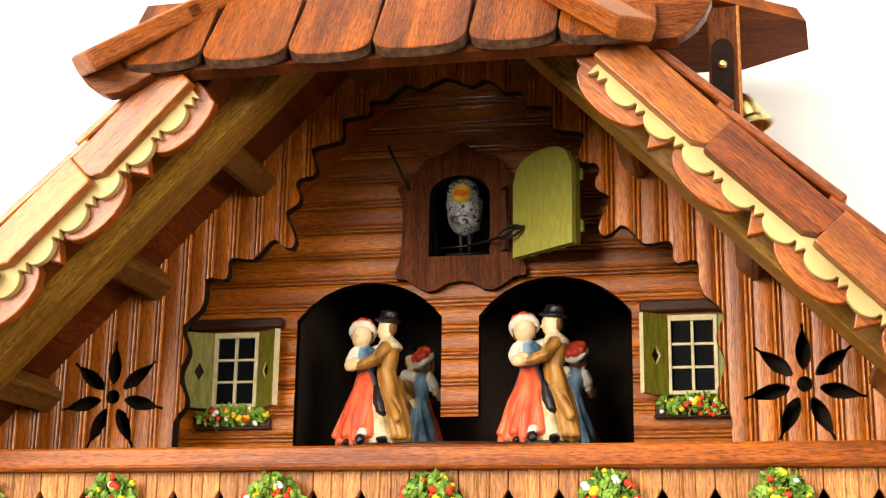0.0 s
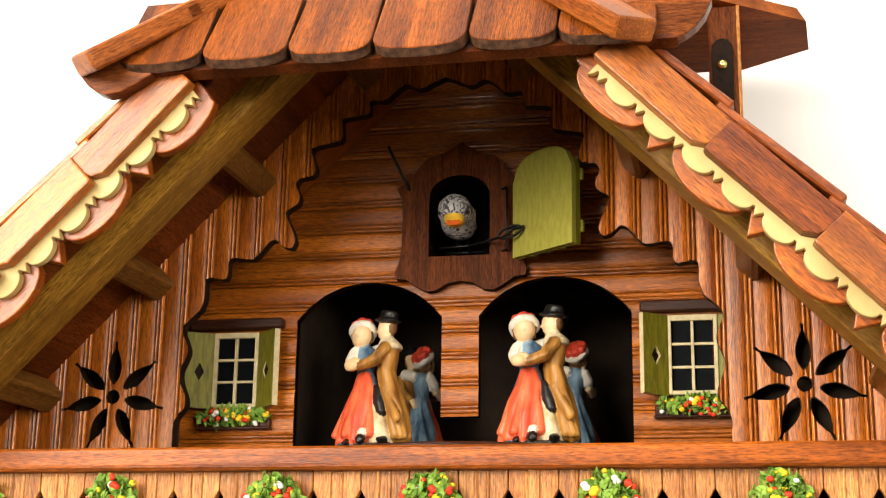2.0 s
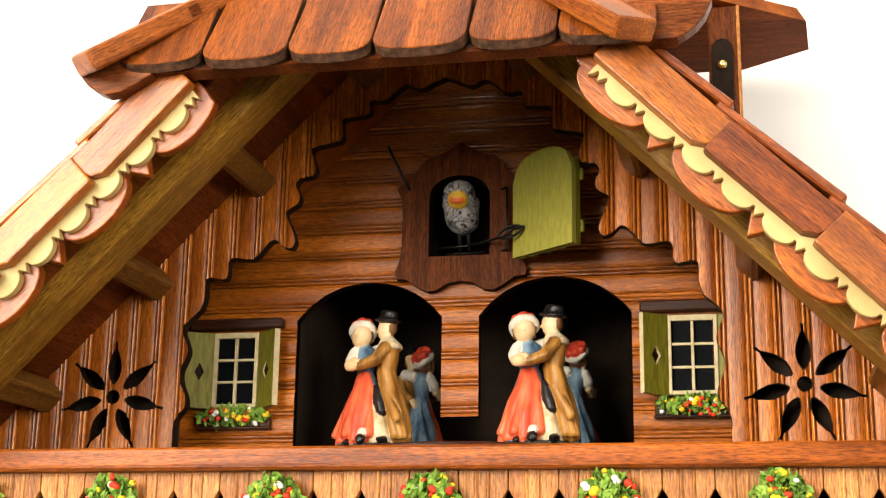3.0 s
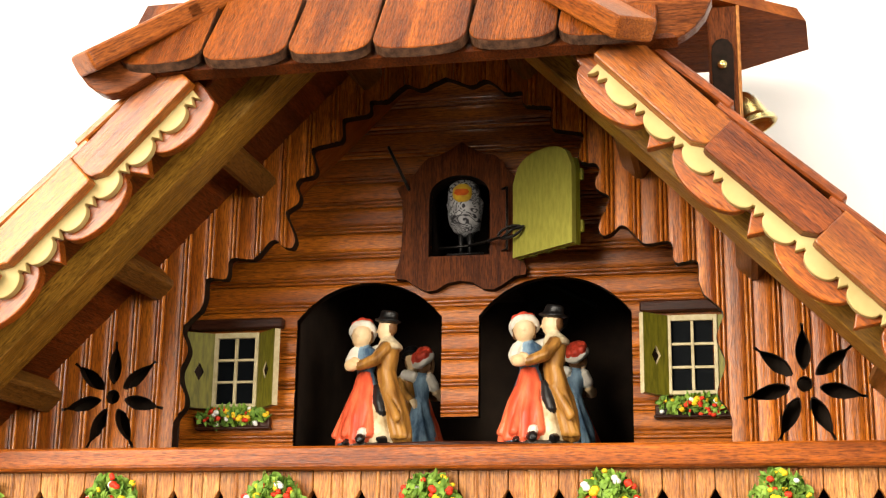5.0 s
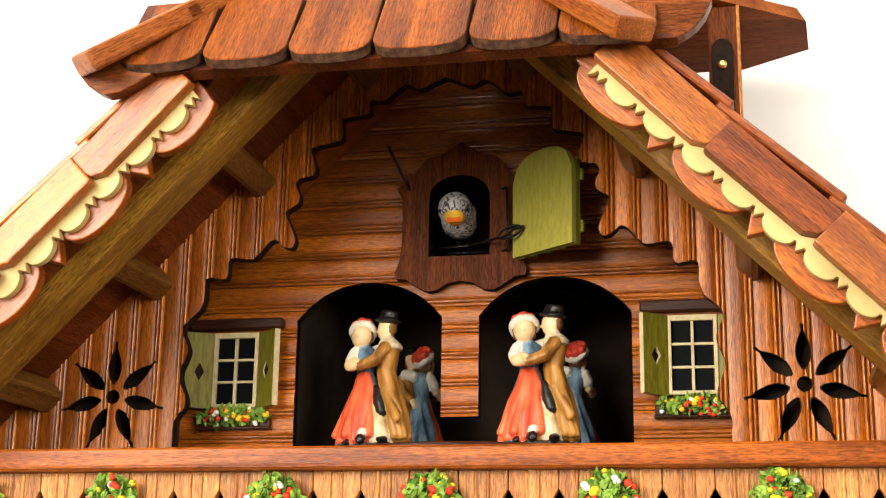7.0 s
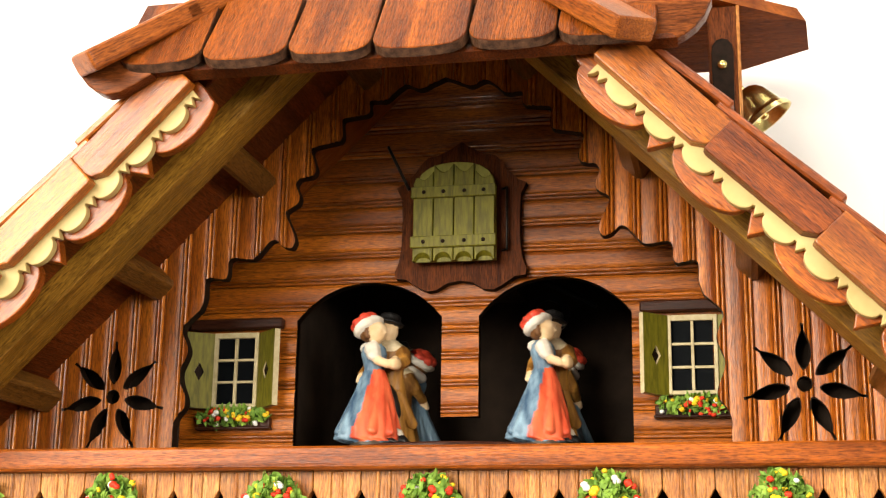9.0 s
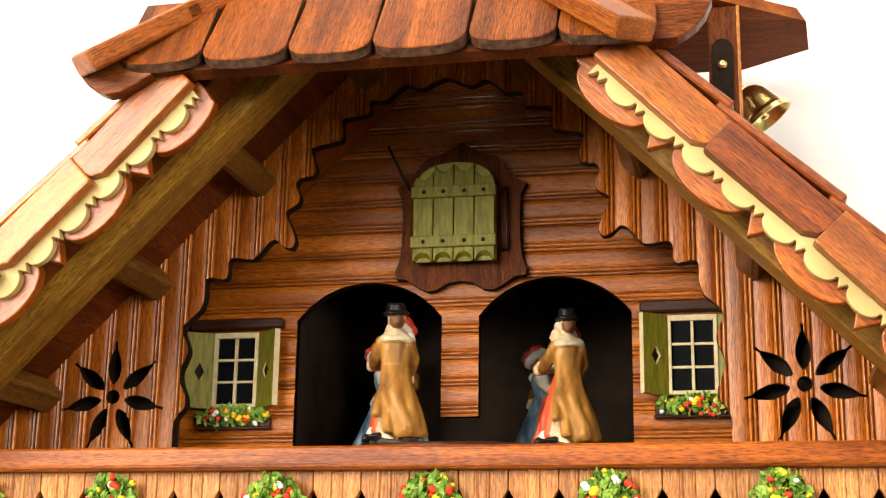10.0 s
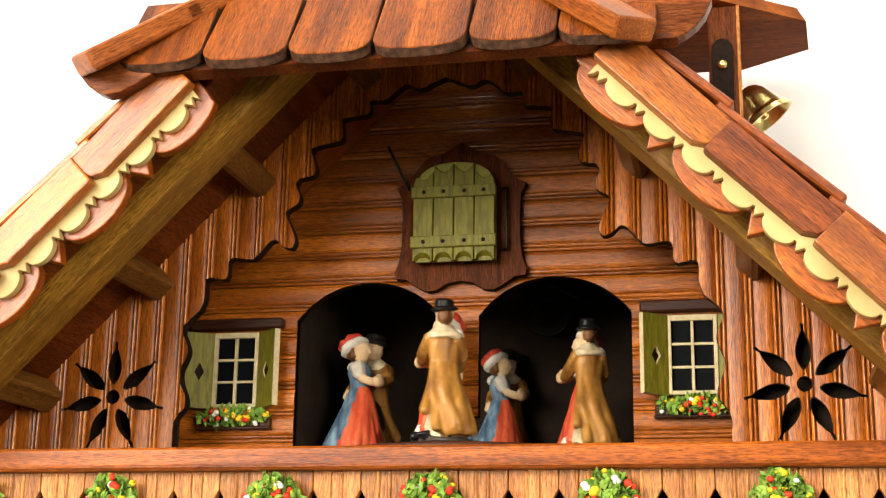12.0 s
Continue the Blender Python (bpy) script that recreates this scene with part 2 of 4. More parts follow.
def loft(bm, rings, n=16, paint_index=0, cap=True):
    """Rings (x, y, z, rx, ry) joined into a skin; paint_index is a number or a function of the angle in degrees and the ring."""
    rows = []
    for x, y, z, rx, ry in rings:
        rows.append([bm.verts.new((x + rx * math.cos(2 * math.pi * k / n), y + ry * math.sin(2 * math.pi * k / n), z)) for k in range(n)])
    for i in range(len(rows) - 1):
        for k in range(n):
            f = bm.faces.new((rows[i][k], rows[i][(k + 1) % n], rows[i + 1][(k + 1) % n], rows[i + 1][k]))
            f.material_index = paint_index((k + 0.5) * 360 / n, i) if callable(paint_index) else paint_index
            f.smooth = True
    if cap:
        for r in (rows[0], rows[-1]):
            f = bm.faces.new(r)
            f.material_index = paint_index(0, 0) if callable(paint_index) else paint_index
    return rows


def ball(bm, c, r, index=0, n=12, flat=1.0):
    rings = []
    for i in range(1, 8):
        a = math.pi * i / 8
        rings.append((c[0], c[1], c[2] - r * flat * math.cos(a), r * math.sin(a), r * math.sin(a)))
    loft(bm, rings, n, index)


def limb(bm, p0, p1, r0, r1, index=0, n=8):
    """A tapered round bar with rounded ends."""
    p0, p1 = Vector(p0), Vector(p1)
    d = p1 - p0
    q = Vector((0, 0, 1)).rotation_difference(d.normalized())
    before = set(bm.verts)
    L = d.length
    loft(bm, [(0, 0, -r0 * 0.6, r0 * 0.6, r0 * 0.6), (0, 0, 0, r0, r0), (0, 0, L, r1, r1), (0, 0, L + r1 * 0.6, r1 * 0.6, r1 * 0.6)], n, index)
    for v in bm.verts:
        if v not in before:
            v.co = p0 + q @ v.co


def inside(x, y, poly):
    hit, j = False, len(poly) - 1
    for i in range(len(poly)):
        (xa, ya), (xb, yb) = poly[i], poly[j]
        if (ya > y) != (yb > y) and x < (xb - xa) * (y - ya) / (yb - ya) + xa:
            hit = not hit
        j = i
    return hit


def sheet(outline, holes, cuts, axis):
    """Triangles of an outline with holes, cut by lines across one axis (0: x, 1: z)."""
    pts, edges = [], []
    for poly in (outline, *holes):
        k = len(pts)
        pts += [Vector(p) for p in poly]
        edges += [(k + i, k + (i + 1) % len(poly)) for i in range(len(poly))]
    lo, hi = min(p[1 - axis] for p in outline) - 1, max(p[1 - axis] for p in outline) + 1
    for c in cuts:
        k = len(pts)
        pts += [Vector((c, lo)), Vector((c, hi))] if axis == 0 else [Vector((lo, c)), Vector((hi, c))]
        edges.append((k, k + 1))
    vs, _, fs, *_ = delaunay_2d_cdt(pts, edges, [], 0, 1e-5)
    keep = []
    for f in fs:
        cx, cz = sum(vs[i].x for i in f) / 3, sum(vs[i].y for i in f) / 3
        if inside(cx, cz, outline) and not any(inside(cx, cz, h) for h in holes):
            keep.append((cx, cz, f))
    return vs, keep


def thick(name, vs, tris, front, back, burnt=None):
    """A mesh from plane triangles: front(x, z) gives the front's y, back its other side."""
    used = sorted({i for f in tris for i in f})
    where = {v: k for k, v in enumerate(used)}
    n = len(used)
    verts = [(vs[i].x * MM, front(vs[i].x, vs[i].y) * MM, vs[i].y * MM) for i in used]
    verts += [(vs[i].x * MM, back * MM, vs[i].y * MM) for i in used]
    faces, count = [], {}
    for f in tris:
        a, b, c = (where[i] for i in f)
        faces += [(a, b, c), (n + c, n + b, n + a)]
        for e in ((a, b), (b, c), (c, a)):
            count[e] = count.get(e, 0) + 1
    for (a, b) in count:
        if (b, a) not in count:
            faces.append((b, a, n + a, n + b))
    me = bpy.data.meshes.new(name)
    me.from_pydata(verts, [], faces)
    if burnt:
        for f in me.polygons:
            cs = [me.vertices[i].co for i in f.vertices]
            if len(cs) == 4 and burnt(cs[0] / MM, cs[1] / MM):
                f.material_index = 1
    return me


def pieces(tris):
    """Triangles sorted into connected pieces."""
    groups = []
    for f in tris:
        s = set(f)
        touch = [g for g in groups if len(g[0] & s) > 0]
        merged = (set(s), [f])
        for g in touch:
            merged[0].update(g[0])
            merged[1].extend(g[1])
            groups.remove(g)
        groups.append(merged)
    return [g[1] for g in groups]


def planked(parent, name, outline, holes, axis, mat, bead_mat, period, start, stop, y, back, backing_mat, backing_y):
    """A wall of profiled boards: a broad board and two beads in each period, with grooves between, on a backing."""
    steps, p = [], start
    while p < stop:
        w = period - 3.0
        steps += [(p, p + w, "plank"), (p + w + 0.16, p + w + 1.42, "bead"), (p + w + 1.58, p + w + 2.84, "bead")]
        p += period
    cuts = []
    for a, b, k in steps:
        cuts += [a, b] + ([a + 0.3, a + 0.8, a + 1.6, b - 1.6, b - 0.8, b - 0.3] if k == "plank" else [a + 0.3, (a + b) / 2, b - 0.3])
    vs, tris = sheet(outline, holes, cuts, axis)
    for a, b, k in steps:
        mine = [f for cx, cz, f in tris if a < (cx, cz)[axis] < b]
        if not mine:
            continue
        if k == "plank":
            front = lambda x, z: y + 0.55 * max(0.0, 1 - min((x, z)[axis] - a, b - (x, z)[axis]) / 1.6) ** 2
        else:
            front = lambda x, z: y + 0.2 - (0.65 if axis == 0 else 0.3) * (1 - (((x, z)[axis] - (a + b) / 2) / 0.63) ** 2)
        for piece in pieces(mine):
            cut = lambda p, q: abs((p - q)[0 if axis == 0 else 2]) > 0.02 or min(abs(p[0 if axis == 0 else 2] - a), abs(p[0 if axis == 0 else 2] - b)) > 0.05
            finish(k, thick(k, vs, piece, front, back, cut), [mat if k == "plank" else bead_mat, BURNT_AND_SHADE], parent, smooth=True)
    vs, tris = sheet(outline, holes, [], axis)
    finish("backing_board", thick("backing_board", vs, [f for _, _, f in tris], lambda x, z: backing_y, y + 4.5), backing_mat, parent)
# ---------------------------------------------------------------- room
def wall(name, x0, x1, y0, y1, z0, z1, label):
    ob = part(name, box(x0, x1, y0, y1, z0, z1), WHITE_WALL if name == "wall_north" else GREY_WALL)
    tagged(ob, label, "wall", kind="structure")


wall("wall_north", -1700, 1700, 116.2, 216.2, -1300, 1350, "plain bright white wall that the clock hangs on")
# Unseen sides added round the clock; their grey holds back bounced light.
wall("wall_south", -1700, 1700, -2500, -2400, -1300, 1350, "unseen grey wall added to keep bounced light low")
wall("wall_east", 1600, 1700, -2400, 118, -1300, 1350, "unseen grey wall added to keep bounced light low")
wall("wall_west", -1700, -1600, -2400, 118, -1300, 1350, "unseen grey wall added to keep bounced light low")
wall("floor", -1700, 1700, -2500, 218, -1400, -1300, "unseen grey floor added to keep bounced light low")
wall("ceiling", -1700, 1700, -2500, 218, 1350, 1450, "unseen grey ceiling added to keep bounced light low")

# ---------------------------------------------------------------- chalet clock case
clock = thing("cuckoo_clock")
tagged(clock, "carved brown wooden chalet cuckoo clock with shingled half-hipped roof", "cuckoo clock")

# half of the stepped cut-out in the front boards, from the balcony up to the ridge
HALF = [(91.9, -77), (91.9, -65), (92.4, -61), (91, -57), (88.2, -54), (88.0, -51), (90.2, -46), (91.0, -42), (89.2, -38), (88.0, -34.5),
        (89.6, -30.5), (91.0, -27.5), (89.6, -25), (84.6, -20.5), (83.3, -16), (83.6, -10.2), (81.6, -9.3), (76.4, -10.4), (75.4, -8.4), (75.6, -3.6),
        (73.6, -2.6), (66.2, -3.8), (61.0, 2.6), (58.6, 3.4), (56.0, 0.4), (52.8, -0.2), (51.6, 2.4), (52.8, 6.2), (56.2, 13.0), (51.2, 15.6),
        (50.6, 18.4), (52.6, 22.6), (51.2, 24.8), (46.6, 25.2), (45.0, 27.6), (47.4, 34.6), (46.2, 36.0), (37.2, 37.4), (36.0, 39.0), (36.6, 45.2),
        (35.4, 45.9), (27.6, 46.6), (26.4, 48.0), (27.0, 52.0), (21.0, 51.2), (17.6, 54.6), (14.0, 57.2), (9.0, 54.6), (5.2, 56.4), (0.0, 58.6)]


def rounded(pts, q=0.24):
    """Cuts the corners of an open line."""
    out = [pts[0]]
    for (xa, za), (xb, zb) in zip(pts, pts[1:]):
        out += [(xa + q * (xb - xa), za + q * (zb - za)), (xb - q * (xb - xa), zb - q * (zb - za))]
    return out + [pts[-1]]


HALF = rounded(rounded(HALF[:14]) + rounded(HALF[14:], 0.18))


def star(cx, cz, r):
    holes = []
    for k in range(7):
        a = math.pi / 2 - 2 * math.pi * k / 7
        ux, uz = math.cos(a), math.sin(a)
        side = [(0.24 + 0.64 * k / 9, 0.02 + 0.108 * math.sin(math.pi * (k / 9) ** 0.85) ** 0.9) for k in range(10)] + [(1.0, 0.026)]
        loop = [(s, w) for s, w in side] + [(s, -w) for s, w in side[::-1]]
        holes.append([(cx + r * (s * ux - w * uz), cz + r * (s * uz + w * ux)) for s, w in loop])
    holes.append([(cx + r * 0.13 * math.cos(2 * math.pi * k / 12), cz + r * 0.13 * math.sin(2 * math.pi * k / 12)) for k in range(12)])
    return holes


front = part("front_wall", box(-168, 168, 2.5, 4.4, -120, -77.2), BACKING, clock, "reddish varnished vertical boards with a stepped wavy cut-out")
OUT = [(-x, z) for x, z in HALF] + HALF[-2::-1] + [(168, -77), (168, -70.5), (0, 97.5), (-168, -70.5), (-168, -77)]
planked(front, "front", OUT, star(-114.4, -50, 19) + star(114.4, -50, 19), 0, FACADE, BEAD, 8.6, -166.6, 168, 0.0, 3.0, BURNT_AND_SHADE, 1.6)

for s in (-1, 1):
    for hole in star(s * 114.4, -50, 19):
        cx, cz = sum(x for x, _ in hole) / len(hole), sum(z for _, z in hole) / len(hole)
        n = len(hole)
        lining = bmesh.new()
        loops = []
        for grow, y in ((1.03, 0.12), (1.03, 3.2), (0.93, 3.2), (0.93, 0.12)):
            loops.append([lining.verts.new((cx + (x - cx) * grow, y, cz + (z - cz) * grow)) for x, z in hole])
        for j in range(4):
            for i in range(n):
                lining.faces.new((loops[j][i], loops[j][(i + 1) % n], loops[(j + 1) % 4][(i + 1) % n], loops[(j + 1) % 4][i]))
        part("petal_lining", lining, BURNT_AND_SHADE, front, "burnt edge of the flower cut-out")

# scorched edge that follows the stepped cut-out
for s in (-1, 1):
    edge = bmesh.new()
    rows4 = []
    for i, (x, z) in enumerate(HALF):
        (xa, za), (xb, zb) = HALF[max(0, i - 1)], HALF[min(len(HALF) - 1, i + 1)]
        d = Vector((xb - xa, zb - za)).normalized()
        out, into = Vector((x, z)) + 0.1 * Vector((d.y, -d.x)), Vector((x, z)) - 0.15 * Vector((d.y, -d.x))
        rows4.append([edge.verts.new((s * p.x, y, p.y)) for p, y in ((out, 0.4), (out, 3.3), (into, 3.3), (into, 0.4))])
    for a, b in zip(rows4, rows4[1:]):
        for j in range(4):
            edge.faces.new((a[j], a[(j + 1) % 4], b[(j + 1) % 4], b[j]))
    part("scorched_edge", edge, BURNT_AND_SHADE, front, "burnt black sawn edge")

# recessed wall of horizontal boards with two arched openings and the bird's opening
def arch(x0, x1, spring, top, n=14):
    c, h = (x0 + x1) / 2, (x1 - x0) / 2
    pts = []
    for k in range(n + 1):
        a = math.pi * (1 - k / n)
        pts.append((c + h * math.cos(a), spring + (top - spring) * math.sin(a) ** 0.8))
    return pts


def low_arch(x0, x1, spring, top, n=16):
    """A segment of a circle, meeting its jambs at an angle."""
    h, rise = (x1 - x0) / 2, top - spring
    r = (h * h + rise * rise) / (2 * rise)
    return [(x0 + 2 * h * k / n, top - r + math.sqrt(r * r - (2 * h * k / n - h) ** 2)) for k in range(n + 1)]


WY = 30.0
recess = part("recessed_wall", box(-100, 100, WY + 2.5, WY + 4.4, -120, -69), BACKING, clock, "glossy brown horizontal boards with two arched openings")
HOLE = [(-59.6, -68.5)] + low_arch(-59.6, -6.6, -19.0, -5.8) + [(-6.6, -54.3), (6.6, -54.3)] + low_arch(6.6, 59.6, -19.0, -5.8) + [(59.6, -68.5)]
BIRDHOLE = [(-11, 1.8)] + arch(-11, 11, 22.5, 31.4) + [(11, 1.8)]
planked(recess, "inner", [(-112, -69), (112, -69), (112, -16), (0, 96), (-112, -16)], [HOLE, BIRDHOLE], 1, INNER, INNERBEAD, 9.4, -69.0, 97, WY, WY + 3, BURNT_AND_SHADE, WY + 1.4)

# roof: sheathing, rafters, purlin ends
for s in (-1, 1):
    # local x runs down the slope from the ridge, local z stands square on it
    def lay(name, x0, x1, y0, y1, c0, c1, mat, label="", bev=0.3):
        """A bar along the slope between the heights c0 and c1 of its ridge line."""
        v0, v1 = (c0 - 89) / math.sqrt(2), (c1 - 89) / math.sqrt(2)
        b = box(x0, x1, y0, y1, v0, v1, bev)
        for v in b.verts:
            v.co.x *= s
        # trimmed where the half hip cuts the gable
        back = at(0, 0, 89, 0, 45 * s, 0).inverted()
        p = (back @ (Vector((0, -80.5, 27.5)) * MM)) / MM
        n = back.to_3x3() @ Vector((0, -0.766, 0.643))
        cut = bmesh.ops.bisect_plane(b, geom=b.verts[:] + b.edges[:] + b.faces[:], plane_co=p, plane_no=n, clear_outer=True)
        rim = [e for e in cut["geom_cut"] if isinstance(e, bmesh.types.BMEdge)]
        if rim:
            bmesh.ops.contextual_create(b, geom=rim)
        return part(name, b, mat, clock, label, at(0, 0, 89, 0, 45 * s, 0))
    lay("roof_board", 2, 240, -72, 112, 96, 104, ROOF, "dark brown roof underside board")
    lay("recess_lining", 20, 128, 4.7, 29.8, 86.5, 90, LINING, "reddish brown sloping board between front and recessed wall")
    lay("rafter", 4, 240, -55, -40, 80, 96.1, RAFTER, "olive brown rafter")
    lay("eave_board", 30, 240, -70, -55, 90, 96.1, ROOF)
    for u in (39.4, 92, 142, 196):
        lay("purlin", u - 4.6, u + 4.6, -41, 2, 83.0, 96.1, STUB, bev=1.4)

# side and back walls, floor of the case
part("side_wall", box(-150, -146, 4.5, 116, -120, -60), ROOF, clock)
part("side_wall", box(146, 150, 4.5, 116, -120, -60), ROOF, clock)
part("back_wall", box(-150, 150, 112, 116, -120, -58), INTERIOR_SHADE, clock)
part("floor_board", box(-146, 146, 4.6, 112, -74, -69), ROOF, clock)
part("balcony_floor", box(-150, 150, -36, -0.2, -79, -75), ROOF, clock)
part("back_gable", prism([(-150, -58), (150, -58), (0, 92)], 112, 116), INTERIOR_SHADE, clock)
# Stage and bird box panels carry the interior's shade in their colour.
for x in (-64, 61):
    part("stage_side", box(x, x + 3, WY + 4.6, 112, -69, 16), INTERIOR_SHADE, clock)
# Dark sheets added behind the star holes to stand in for shade.
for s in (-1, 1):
    part("star_shade_sheet", box(s * 114.4 - 20.6, s * 114.4 + 20.6, 9, 10, -76, -28), INTERIOR_SHADE, clock)
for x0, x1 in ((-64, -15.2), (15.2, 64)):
    part("stage_ceiling", box(x0, x1, WY + 4.6, 112, 16, 17), INTERIOR_SHADE, clock)
part("stage_ceiling", box(-15.2, 15.2, 82.2, 112, 16, 17), INTERIOR_SHADE, clock)
part("bird_box_floor", box(-15, 15, WY + 4.6, 80, -3, -1), INTERIOR_SHADE, clock)
part("bird_box_side", box(-15, -13, WY + 4.6, 80, -1, 52), INTERIOR_SHADE, clock)
part("bird_box_side", box(13, 15, WY + 4.6, 80, -1, 52), INTERIOR_SHADE, clock)
part("bird_box_top", box(-15, 15, WY + 4.6, 80, 52, 54), INTERIOR_SHADE, clock)
part("bird_box_back", box(-15, 15, 80, 82, -3, 54), INTERIOR_SHADE, clock)

# verge: shingles, cream trim, brown scallops
def scallop_strip(u0, u1, first, period, lobe, tooth, depth, share):
    """Outline of a strip along the slope: lobes, each followed by a small tooth."""
    pts = [(u0, 3.0), (u0, -1.0)]
    k = first
    while k > u0:
        k -= period
    while k < u1:
        a, b = k - period * share / 2, k + period * share / 2
        for i in range(17):
            th = math.pi * i / 16
            pts.append(((a + b) / 2 - (b - a) / 2 * math.cos(th), -lobe - (depth - lobe) * math.sin(th)))
        e = k + period * (1 - share / 2)
        m = (b + e) / 2
        pts += [(b + 0.15 * (e - b), -lobe + 0.2), (m, -tooth), (e - 0.15 * (e - b), -lobe + 0.2)]
        k += period
    pts = [p for p in pts if u0 <= p[0] <= u1]
    return pts + [(u1, -1.0), (u1, 3.0)]


for s in (-1, 1):
    m = at(0, 0, 89, 0, 45 * s, 0)
    first, period = (95.0, 13.75) if s < 0 else (95.7, 14.35)
    o = [(s * u, v) for u, v in scallop_strip(85, 245, first, period, 2.2, 4.2, 5.6, 0.72)]
    part("cream_trim", prism(o, -77, -74.5, 0.35), CREAM, clock, "cream scalloped verge trim", m)
    o = [(s * u, v) for u, v in scallop_strip(82 if s < 0 else 76, 245, 93.5, 36.4, 3.4, 9.0, 10.0, 0.7)]
    part("scalloped_board", prism(o, -74.5, -71, 0.4), SCALLOP, clock, "brown scalloped bargeboard", m)
    joints = (83.5, 124.5, 162.7, 201, 240)
    for i in range(4):
        a, b = joints[i], joints[i + 1]
        h = 11.2 + (0.5, -0.3, 0.6, 0)[i]
        o = [(a, 0), (a + 1, -0.4), (b - 4, -0.3), (b - 0.6, 1.8), (b + 0.8, 5), (b + 0.8, h - 1), (b - 1, h), (a, h)]
        t = prism([(s * (u - a), v) for u, v in o], -1.5, 2.2, 0.5, 0)
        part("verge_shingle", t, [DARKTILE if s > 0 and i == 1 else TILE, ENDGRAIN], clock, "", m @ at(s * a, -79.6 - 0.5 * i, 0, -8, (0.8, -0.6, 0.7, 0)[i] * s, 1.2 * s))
    # the roof's top shingles, seen edge on behind the verge
    for i in range(-2, 5):
        a = 78 + 39.5 * i
        for j in range(max(0, -i if i < 0 else 0), 5):
            x0, x1 = sorted((0, s * 43))
            b = box(x0, x1, 0, 37.4, 0, 2.6, 0.6)
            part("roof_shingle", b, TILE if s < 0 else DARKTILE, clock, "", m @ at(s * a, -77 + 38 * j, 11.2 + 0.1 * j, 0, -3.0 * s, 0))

# half hip over the gable: rounded shingles in rows
SL = 50
def rounded_shingle(w, h, t):
    pts = [(0.6, h), (0, 6.2), (0.5, 4.2), (1.6, 2.5), (3.4, 1.2), (6, 0.5), (w * 0.5, 0), (w - 6, 0.5), (w - 3.4, 1.2), (w - 1.6, 2.5), (w - 0.5, 4.2), (w, 6.2), (w - 0.6, h)]
    return prism(pts, 0, t, 0.35, 1)
hb = bmesh.new()
q = [(-84, 0), (82, 0), (20, 100), (-20, 100)]
fr = [hb.verts.new((x, 4.2, z + 3)) for x, z in q]
bk = [hb.verts.new((x, 8.5, z + 5)) for x, z in q]
hb.faces.new(fr), hb.faces.new(bk[::-1])
for i in range(4):
    hb.faces.new((fr[i], bk[i], bk[(i + 1) % 4], fr[(i + 1) % 4]))
hipm = at(0, -87, 33.0, -(90 - SL), 0, 0)
part("hip_roof_board", hb, ROOF, clock, "dark board under the half hip", hipm)
rows = [(0, [-80.4, -54.5, -28.4, -3.2, 24.4, 49.6, 77]), (24.6, [-68, -45, -16, 10, 37, 66]), (54, [-55, -30, -4, 22, 52]), (80, [-40, -14, 12, 40])]
for r, (z, xs) in enumerate(rows):
    for i in range(len(xs) - 1):
        w = xs[i + 1] - xs[i] - 0.5
        sh = rounded_shingle(w, 33, 3.4)
        mm = hipm @ at(xs[i], -0.2, z + random.uniform(-0.9, 0.7), 6.0 + random.uniform(-0.6, 0.8), random.uniform(-1.2, 1.2), random.uniform(-0.8, 0.8))
        part("hip_shingle", sh, [HIP, ENDGRAIN], clock, "", mm)
for s in (-1, 1):
    # hip caps running up each hip line, and the rounded end board under them
    d = Vector((-s * 1.0, 0.84, 1.08)).normalized()
    base = Vector((-86.0, -88.5, 37.2) if s < 0 else (69.0, -90.5, 35.0))
    zax = Vector((s * 0.45, -0.62, 0.62))
    zax = (zax - d * zax.dot(d)).normalized()
    yax = zax.cross(d)
    mcap = Matrix.Translation(base * MM) @ Matrix((d, yax, zax)).transposed().to_4x4()
    for k in range(3):
        part("hip_cap", box(-5 + 34 * k, 36 + 34 * k, -7.0, 7.0, -6.2, 0.6, 1.6, 3), HIPCAP, clock, "", mcap @ at(0, 0, 1.6 - 0.1 * k, 0, 2.5, 0))
    o = [(94.5, 37), (92.6, 32.6), (90, 29.4), (87, 27.2), (84, 26.0), (80, 26.4), (75, 28.6), (70, 31.5), (71, 38), (84, 41)]
    part("hip_end_board", prism([(s * x, z) for x, z in o], -84.0, -79.0, 0.5), EAVE, clock, "", at(0, 0, 0) if s < 0 else at(-3, 4, 7))

# ---------------------------------------------------------------- balcony
part("handrail", bevelled(box(-168, 168, -45, -33, -79.6, -72.6), 1.8, 3), RAIL, clock, "rounded reddish balcony handrail")
for k in range(-12, 13):
    x = -7.9 + 14.62 * k
    o = [(-4.2, -125), (-4.2, -91), (-4.4, -90), (-7.2, -85.2), (-7.2, -79), (7.2, -79), (7.2, -85.2), (4.4, -90), (4.2, -91), (4.2, -125)]
    part("balcony_board", prism(o, -39.5, -36.5, 0.3), BALUSTER, clock, "", at(x, 0, 0))
    for dx in (-2.6, 0.9):
        part("bead", box(x + dx, x + dx + 1.1, -40.1, -39.4, -125, -79.7, 0.3), BALUSTER, clock)
part("balcony_underfloor", box(-165, 165, -36, 2, -124, -121), ROOF, clock)
part("lower_wall", box(-165, 165, 0, 2.4, -121, -77.4), BACKING, clock)
